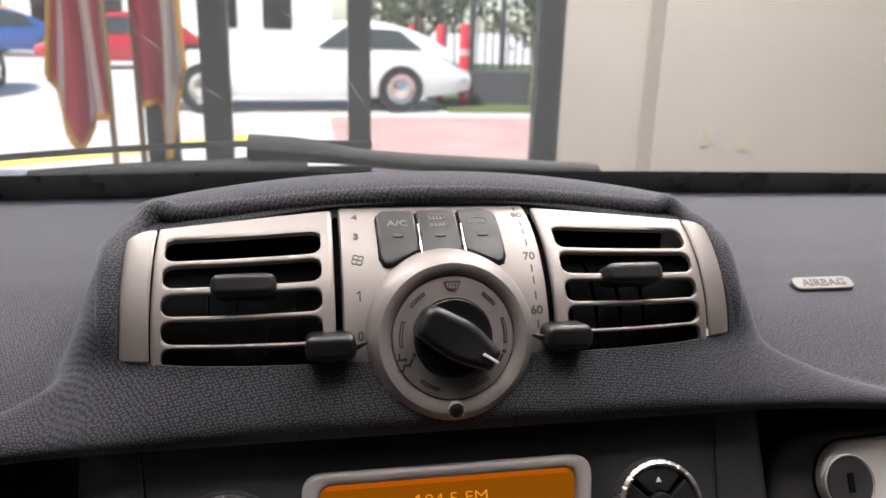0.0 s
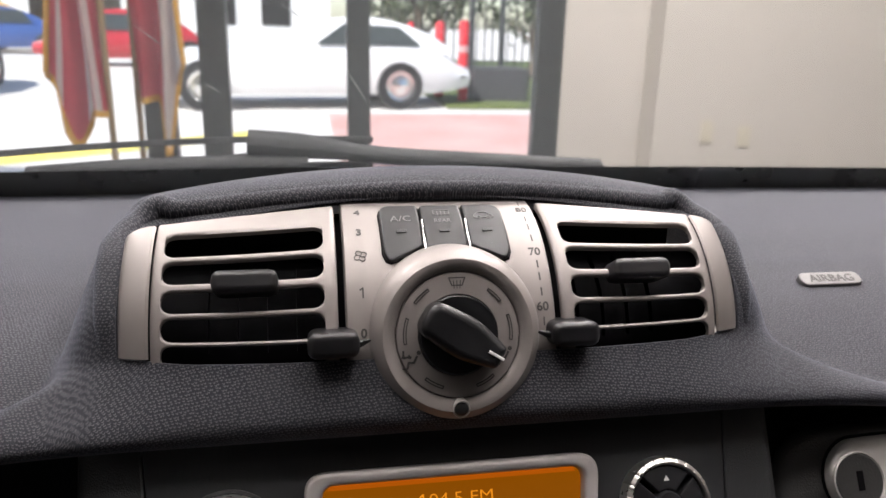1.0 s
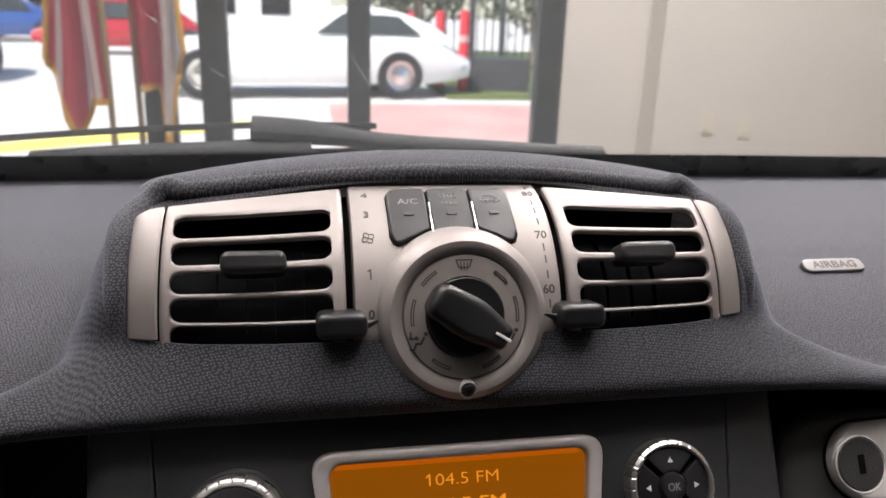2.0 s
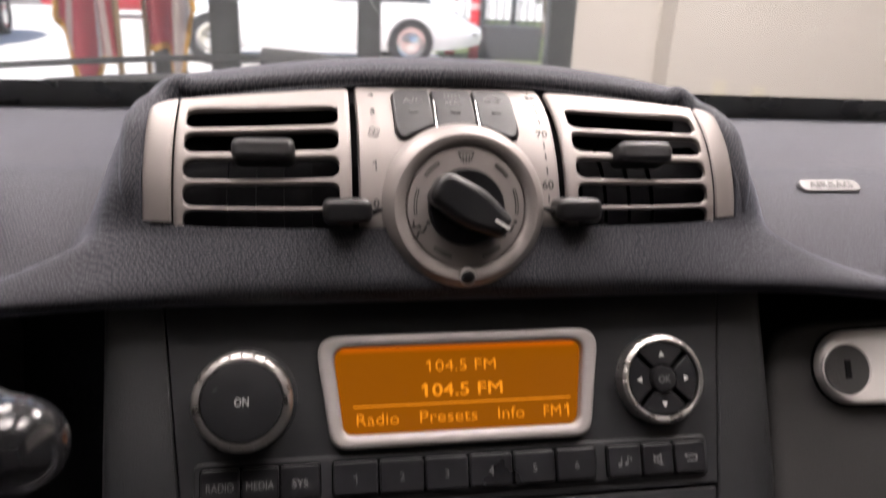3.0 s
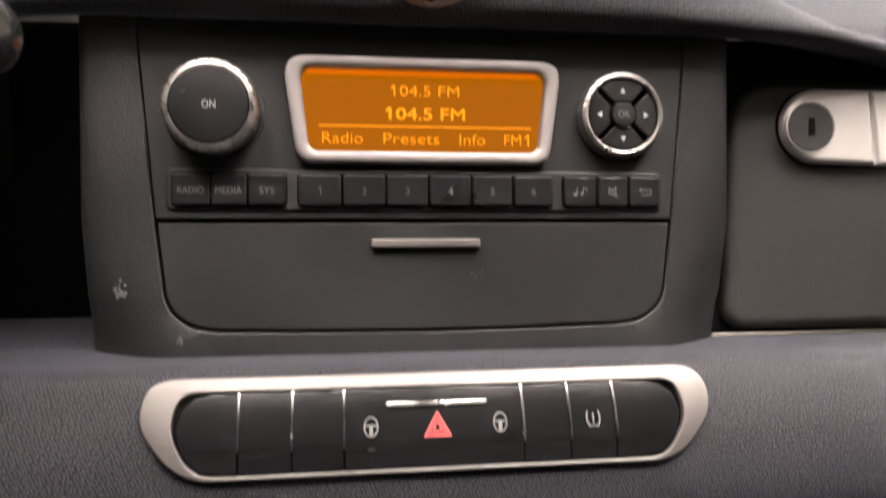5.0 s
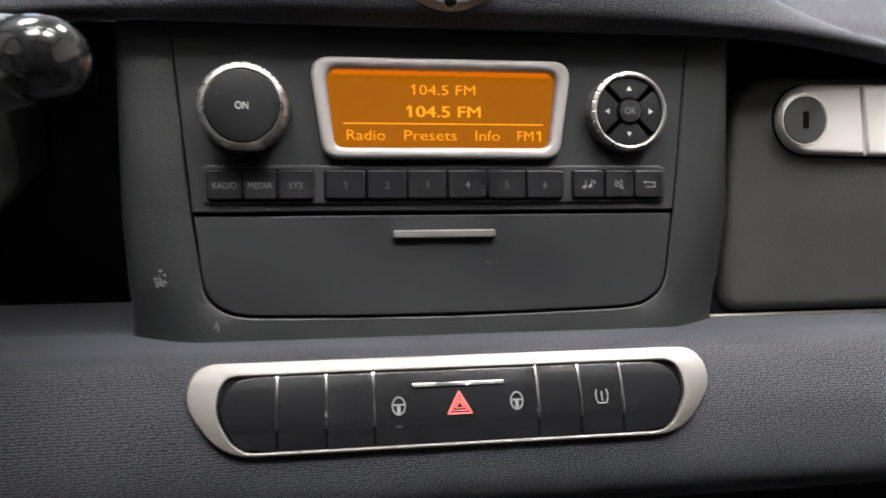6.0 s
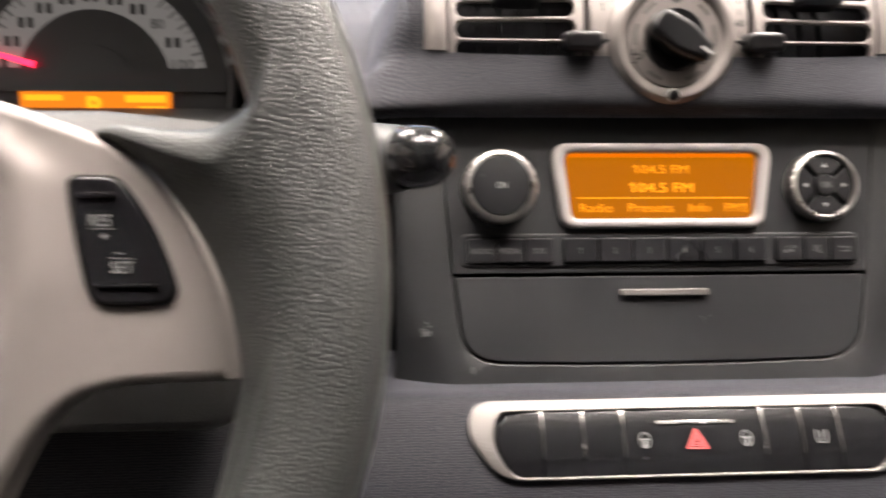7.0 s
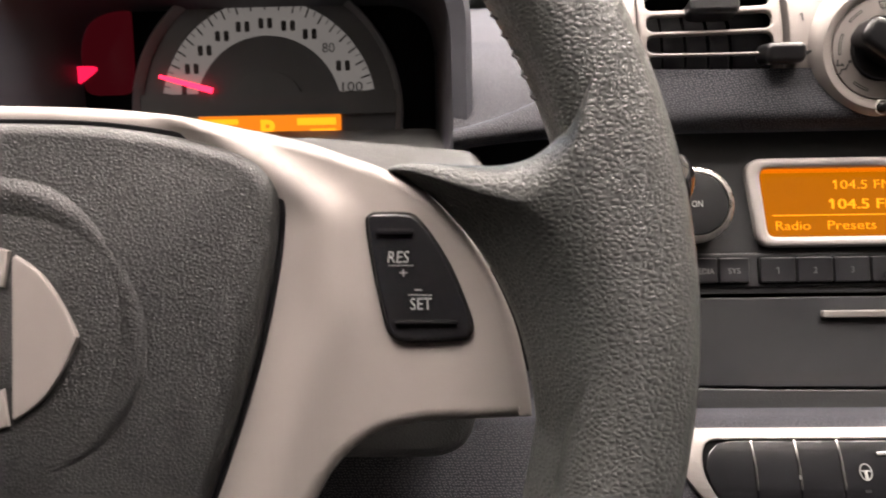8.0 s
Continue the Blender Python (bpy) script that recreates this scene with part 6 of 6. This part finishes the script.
def flag(x, y, label, width, low, stripes, side, ph):
    f = thing("flag", (x, y, 0.0), label, "flag", "flags by the shopfront")
    bm = bmesh.new()
    lathe(bm, Matrix.Translation((x, y, 0)), [(0.14, 0.0), (0.13, 0.02), (0.03, 0.05), (0.014, 0.07), (0.013, 2.6), (0.006, 2.64)], 16, cap1=True)
    part("pole", bm, POLE, f)
    n = len(stripes)
    for k, mat in enumerate(stripes):
        bm = bmesh.new()
        cols = []
        for i in range(7):
            u = (k + i / 6) / n
            col = []
            for j in range(25):
                v = j / 24
                top, bot = 2.45, low + 0.16 * u * u - 0.30 * math.exp(-((u - 0.62) / 0.16) ** 2) * (1 if side > 0 else 0.6)
                z = top + (bot - top) * v
                px = x + side * width * u * (0.35 + 0.65 * v ** 0.6) + 0.02 * math.sin(6 * v + ph + 4 * u)
                py = y - 0.03 + 0.055 * math.sin(u * 13 + ph + v * 1.5) * (0.3 + 0.7 * v)
                col.append(bm.verts.new((px, py, z)))
            cols.append(col)
        for a, b in zip(cols, cols[1:]):
            for j in range(24):
                bm.faces.new((a[j], b[j], b[j + 1], a[j + 1]))
        bmesh.ops.solidify(bm, geom=list(bm.faces), thickness=0.003)
        part("stripe", bm, mat, f)
    bm = bmesh.new()
    path = []
    for i in range(31):
        u = i / 30
        bot = low + 0.16 * u * u - 0.30 * math.exp(-((u - 0.62) / 0.16) ** 2) * (1 if side > 0 else 0.6)
        path.append((x + side * width * u + 0.02 * math.sin(6 + ph + 4 * u), y - 0.03 + 0.055 * math.sin(u * 13 + ph + 1.5), bot))
    sweep(bm, path, circle2(0.006, 0.016, 6))
    up_path = [(x + side * width * (0.35 + 0.65 * v ** 0.6) + 0.02 * math.sin(6 * v + ph + 4), y - 0.03 + 0.055 * math.sin(13 + ph + v * 1.5) * (0.3 + 0.7 * v), 2.45 + (low + 0.16 - 2.45) * v) for v in [i / 20 for i in range(21)]]
    sweep(bm, up_path, circle2(0.012, 0.008, 6), up=(0, 1, 0))
    part("fringe", bm, GOLD, f, "gold fringe")
    return f


flag(-0.87, 3.35, "red and white striped flag with gold fringe on a pole", 0.22, 0.70, [RED, WHITE, RED, WHITE, RED, RED, WHITE, RED], -1, 0.4)
flag(-0.80, 3.56, "dark red and white flag with gold fringe on a pole", 0.23, 0.74, [RED, RED, RED, WHITE, WHITE, WHITE], 1, 1.7)

# ---- outside ----
CONC = surf("bright_concrete", (0.58, 0.56, 0.53), 0.85, var=0.12, vscale=0.7, grain=0.002, gscale=40)
PINK = surf("faded_red_paving", (0.46, 0.20, 0.18), 0.8, var=0.2, vscale=0.9, second=(0.55, 0.42, 0.38))
GRASS = surf("grass_blades", (0.10, 0.13, 0.03), 0.8, var=0.4, vscale=3)
bm = bmesh.new()
for x0, y0, x1, y1 in ((-400, FY + 0.02, 400, 900),):
    v = [bm.verts.new(p) for p in ((x0, y0, -0.02), (x1, y0, -0.02), (x1, y1, -0.02), (x0, y1, -0.02))]
    bm.faces.new(v)
part("ground", bm, CONC, kind="structure", label="bright pale concrete forecourt", category="ground", smooth=False)
boxed("red_paving", (0.2, 5.6, -0.018), (3.4, 9.7, -0.012), PINK, kind="structure", label="faded red painted paving", category="pavement")
boxed("yellow_line", (-1.5, -0.22, -0.018), (1.5, 0.22, -0.012), surf("yellow_paint", (0.72, 0.62, 0.12), 0.7, var=0.1), m=Matrix.Translation((-1.75, 6.95, 0)) @ Matrix.Rotation(radians(38), 4, "Z"),
      kind="structure", label="pale yellow painted ground line", category="road marking")
boxed("grass_verge", (1.9, 10.4, -0.018), (9.0, 26, 0.03), GRASS, kind="structure", label="green grass verge", category="grass")


CAR_GLASS = surf("car_window_glass", (0.10, 0.12, 0.115), 0.08, var=0.2, vscale=3, coat=0.5)


def loft_car(name, at, yaw, length, height, width, colour, label, profile, roof, group="parked cars", wheels=(0.17, 0.82), wr=0.32):
    """A parked car: body of lofted sections, glazed cabin, four wheels."""
    car = thing(name, at, label, "car", group)
    m = Matrix.Translation(at) @ Matrix.Rotation(radians(yaw), 4, "Z")
    bm = bmesh.new()
    prev = None
    n = 28
    for i in range(n + 1):
        f = i / n
        top = spline(profile, f * (len(profile) - 1)).y * height
        w = width / 2 * (1 - 0.28 * abs(2 * f - 1) ** 4)
        lowz = 0.20 + 0.10 * abs(2 * f - 1) ** 6
        sec = [(-w * 0.9, lowz), (-w, lowz + 0.15), (-w, top * 0.72), (-w * 0.93, top * 0.92), (-w * 0.6, top), (0, top * 1.02), (w * 0.6, top), (w * 0.93, top * 0.92), (w, top * 0.72), (w, lowz + 0.15), (w * 0.9, lowz)]
        cur = [bm.verts.new(m @ Vector(((f - 0.5) * length, s[0], s[1]))) for s in sec]
        if prev:
            bridge(bm, prev, cur)
        else:
            bm.faces.new(cur)
        prev = cur
    bm.faces.new(prev)
    part("body", bm, colour, car)
    bm = bmesh.new()
    prev = None
    for i in range(17):
        f = i / 16
        x = (roof[0] + (roof[1] - roof[0]) * f - 0.5) * length
        top = height * (roof[2] + (1 - roof[2]) * math.sin(math.pi * min(1.0, max(0.0, f)) ** 0.8) ** 0.7)
        w = width / 2 * 0.80
        sec = [(-w, height * roof[2] * 0.9), (-w * 0.9, height * roof[2] + (top - height * roof[2]) * 0.55), (-w * 0.72, top), (w * 0.72, top), (w * 0.9, height * roof[2] + (top - height * roof[2]) * 0.55), (w, height * roof[2] * 0.9)]
        cur = [bm.verts.new(m @ Vector((x, s[0], s[1]))) for s in sec]
        if prev:
            bridge(bm, prev, cur, closed=False)
        prev = cur
    part("cabin", bm, colour, car)
    for sd in (-1, 1):
        bm = bmesh.new()
        zb = height * roof[2]
        pts3 = [(roof[0] + 0.06, zb + 0.02), (roof[1] - 0.10, zb + 0.02), (roof[1] - 0.17, height * 0.90), (roof[0] + 0.15, height * 0.92)]
        ring_ = [bm.verts.new(m @ Vector(((p[0] - 0.5) * length, sd * (width / 2 * 0.80 + 0.012 - 0.28 * (p[1] - zb)), p[1]))) for p in pts3]
        bm.faces.new(ring_)
        bmesh.ops.solidify(bm, geom=list(bm.faces), thickness=0.01)
        part("side_window", bm, CAR_GLASS, car, smooth=False)
        for wx in wheels:
            mw_ = m @ Matrix.Translation(((wx - 0.5) * length, sd * (width / 2 - 0.08), wr)) @ Matrix.Rotation(radians(-90 * sd), 4, "X")
            bm = bmesh.new()
            lathe(bm, mw_, [(wr * 0.62, -0.10), (wr * 0.97, -0.10), (wr, -0.07), (wr, 0.07), (wr * 0.96, 0.10), (wr * 0.62, 0.095)], 28)
            tyre = part("wheel", bm, RUBBER, car)
            bm = bmesh.new()
            lathe(bm, mw_, [(wr * 0.63, 0.085), (wr * 0.5, 0.07), (wr * 0.2, 0.09), (wr * 0.08, 0.11)], 24, cap1=True)
            part("rim", bm, CHROME, tyre)
    return car


WHITE_CAR = surf("white_car_paint", (0.80, 0.80, 0.79), 0.25, var=0.02, coat=0.4)
loft_car("sports_coupe", (-0.02, 11.0, -0.02), 7.0, 4.45, 1.22, 1.66, WHITE_CAR, "white long-nosed vintage sports coupe parked outside",
         [(0, 0.42), (1, 0.60), (2, 0.66), (3, 0.68), (4, 0.69), (5, 0.70), (6, 0.72), (7, 0.68), (8, 0.46)], (0.44, 0.93, 0.68), wheels=(0.175, 0.755))
loft_car("parked_car", (-9.6, 26.0, -0.02), 20.0, 4.3, 1.45, 1.75, surf("blue_car_paint", (0.04, 0.10, 0.32), 0.25, var=0.05, coat=0.4), "dark blue car parked far outside",
         [(0, 0.4), (1, 0.58), (2, 0.62), (3, 0.64), (4, 0.64), (5, 0.62), (6, 0.45)], (0.2, 0.85, 0.62))
loft_car("parked_car", (-4.4, 20.4, -0.02), 10.0, 4.3, 1.35, 1.75, surf("red_car_paint", (0.45, 0.02, 0.03), 0.25, var=0.05, coat=0.4), "red car parked far outside",
         [(0, 0.4), (1, 0.58), (2, 0.62), (3, 0.64), (4, 0.64), (5, 0.62), (6, 0.45)], (0.2, 0.85, 0.62))
loft_car("parked_car", (-11.8, 28.0, -0.02), 15.0, 4.6, 1.9, 1.9, surf("yellow_car_paint", (0.70, 0.38, 0.02), 0.3, var=0.05, coat=0.4), "yellow van parked far outside",
         [(0, 0.4), (1, 0.7), (2, 0.75), (3, 0.75), (4, 0.75), (5, 0.74), (6, 0.6)], (0.1, 0.95, 0.72))
loft_car("parked_car", (-5.9, 12.4, -0.02), 95.0, 4.2, 1.4, 1.75, surf("green_car_paint", (0.02, 0.04, 0.03), 0.25, var=0.05, coat=0.4), "dark green car parked outside",
         [(0, 0.4), (1, 0.58), (2, 0.62), (3, 0.64), (4, 0.64), (5, 0.62), (6, 0.45)], (0.2, 0.85, 0.62))
REDP = surf("bollard_red", (0.62, 0.02, 0.03), 0.5, var=0.08)
for x, y, h in ((2.29, 11.33, 1.22), (2.02, 11.9, 1.2), (1.95, 14.7, 1.2)):
    bo_ = thing("bollard", (x, y, -0.02), "red painted steel bollard", "bollard", "red bollards")
    bm = bmesh.new()
    lathe(bm, Matrix.Translation((x, y, -0.02)), [(0.075, 0.0), (0.075, h - 0.05), (0.06, h - 0.01), (0.02, h)], 20, cap1=True)
    part("post", bm, REDP, bo_)
    bm = bmesh.new()
    lathe(bm, Matrix.Translation((x, y, -0.02)), [(0.077, h * 0.62), (0.077, h * 0.70)], 20)
    part("reflector_band", bm, WHITE, bo_)
fence = thing("iron_fence", (4.0, 13.2, 0.0), "black iron bar fence", "fence")
IRON = surf("black_iron", (0.02, 0.02, 0.022), 0.5, var=0.2)
for i in range(46):
    boxed("bar", (0.8 + 0.14 * i, 13.19, 0.0), (0.822 + 0.14 * i, 13.212, 2.2), IRON, fence)
for z in (0.25, 2.0):
    boxed("rail", (0.75, 13.18, z), (7.3, 13.222, z + 0.04), IRON, fence)
for x in (2.55, 3.05):
    gp = thing("sign_post", (x, 12.0, 0.0), "tall grey steel sign post", "post", "grey posts")
    bm = bmesh.new()
    lathe(bm, Matrix.Translation((x, 12.0, 0)), [(0.05, 0), (0.05, 3.0), (0.02, 3.02)], 14, cap1=True)
    part("post", bm, MULLION, gp)
bx = thing("utility_box", (2.9, 11.4, 0.0), "low dark grey utility box on the verge", "utility box")
boxed("case", (2.42, 11.15, 0.0), (3.28, 11.7, 0.52), surf("dark_grey_case", (0.05, 0.05, 0.055), 0.6, var=0.15), bx, bev=0.02)
house = thing("far_building", (0, 34, 0), "pale grey low building across the street", "building")
FACADE = surf("pale_facade", (0.66, 0.66, 0.64), 0.85, var=0.08, vscale=0.5)
boxed("wall", (-20, 34, 0), (1.0, 42, 6), FACADE, house)
for i in range(8):
    boxed("window", (-18 + 2.3 * i, 33.95, 1.0), (-16.8 + 2.3 * i, 34.02, 2.6), GLOSS, house)
boxed("roof", (-20.3, 33.7, 6), (1.3, 42.3, 6.3), MULLION, house)

# ---- trees behind the fence and across the street ----
BARK = surf("tree_bark", (0.12, 0.095, 0.07), 0.9, var=0.3, vscale=12, grain=0.01, gscale=40)
LEAF = surf("dusty_tree_leaves", (0.10, 0.125, 0.055), 0.7, var=0.45, vscale=2.5, second=(0.055, 0.075, 0.035))


def tree(x, y, height, spread, label):
    t = thing("tree", (x, y, -0.02), label, "tree", "trees behind the fence")
    bm = bmesh.new()
    bend = [Vector((x + 0.12 * math.sin(2.1 * i + x), y + 0.10 * math.cos(1.7 * i + y), -0.02 + height * 0.62 * i / 6)) for i in range(7)]
    sweep(bm, bend, circle2(0.13, n=9), up=(0, 1, 0), scale=[1.25, 1.0, 0.88, 0.76, 0.62, 0.48, 0.34])
    tips = []
    for k in range(9):
        a, start = 2.4 * k + x, bend[2 + k % 4]
        end = start + Vector((math.cos(a) * spread * (0.55 + 0.4 * random.random()), math.sin(a) * spread * (0.55 + 0.4 * random.random()), height * (0.16 + 0.22 * random.random())))
        mid = start.lerp(end, 0.5) + Vector((0, 0, 0.12))
        sweep(bm, [start, mid, end], circle2(0.045, n=6), up=(0, 1, 0), scale=[1.0, 0.7, 0.3])
        tips += [mid, end]
    part("trunk", bm, BARK, t, "grey-brown trunk and limbs")
    verts, faces = [], []
    for c in tips + [bend[-1], bend[-1] + Vector((0, 0, height * 0.2))]:
        r = spread * (0.22 + 0.20 * random.random())
        for j in range(70):
            d = Vector((random.gauss(0, 1), random.gauss(0, 1), random.gauss(0, 0.75))).normalized() * r * random.random() ** 0.45
            q = c + d
            u = Vector((random.gauss(0, 1), random.gauss(0, 1), random.gauss(0, 1))).normalized()
            w = u.orthogonal().normalized()
            k, l_ = len(verts), 0.07 + 0.07 * random.random()
            verts += [q - u * l_, q + w * l_ * 0.5, q + u * l_, q - w * l_ * 0.5]
            faces.append((k, k + 1, k + 2, k + 3))
    me = bpy.data.meshes.new("crown")
    me.from_pydata([tuple(v) for v in verts], [], faces)
    bm = bmesh.new()
    bm.from_mesh(me)
    bpy.data.meshes.remove(me)
    part("crown", bm, LEAF, t, "dusty green leaves", smooth=False)
    return t


for x, y, h, w in ((2.6, 18.5, 4.2, 1.7), (5.2, 17.2, 3.6, 1.5), (7.4, 19.5, 4.6, 1.9), (9.8, 18.0, 3.9, 1.6), (3.9, 23.0, 5.2, 2.2)):
    tree(x, y, h, w, "dusty green street tree with an open crown")
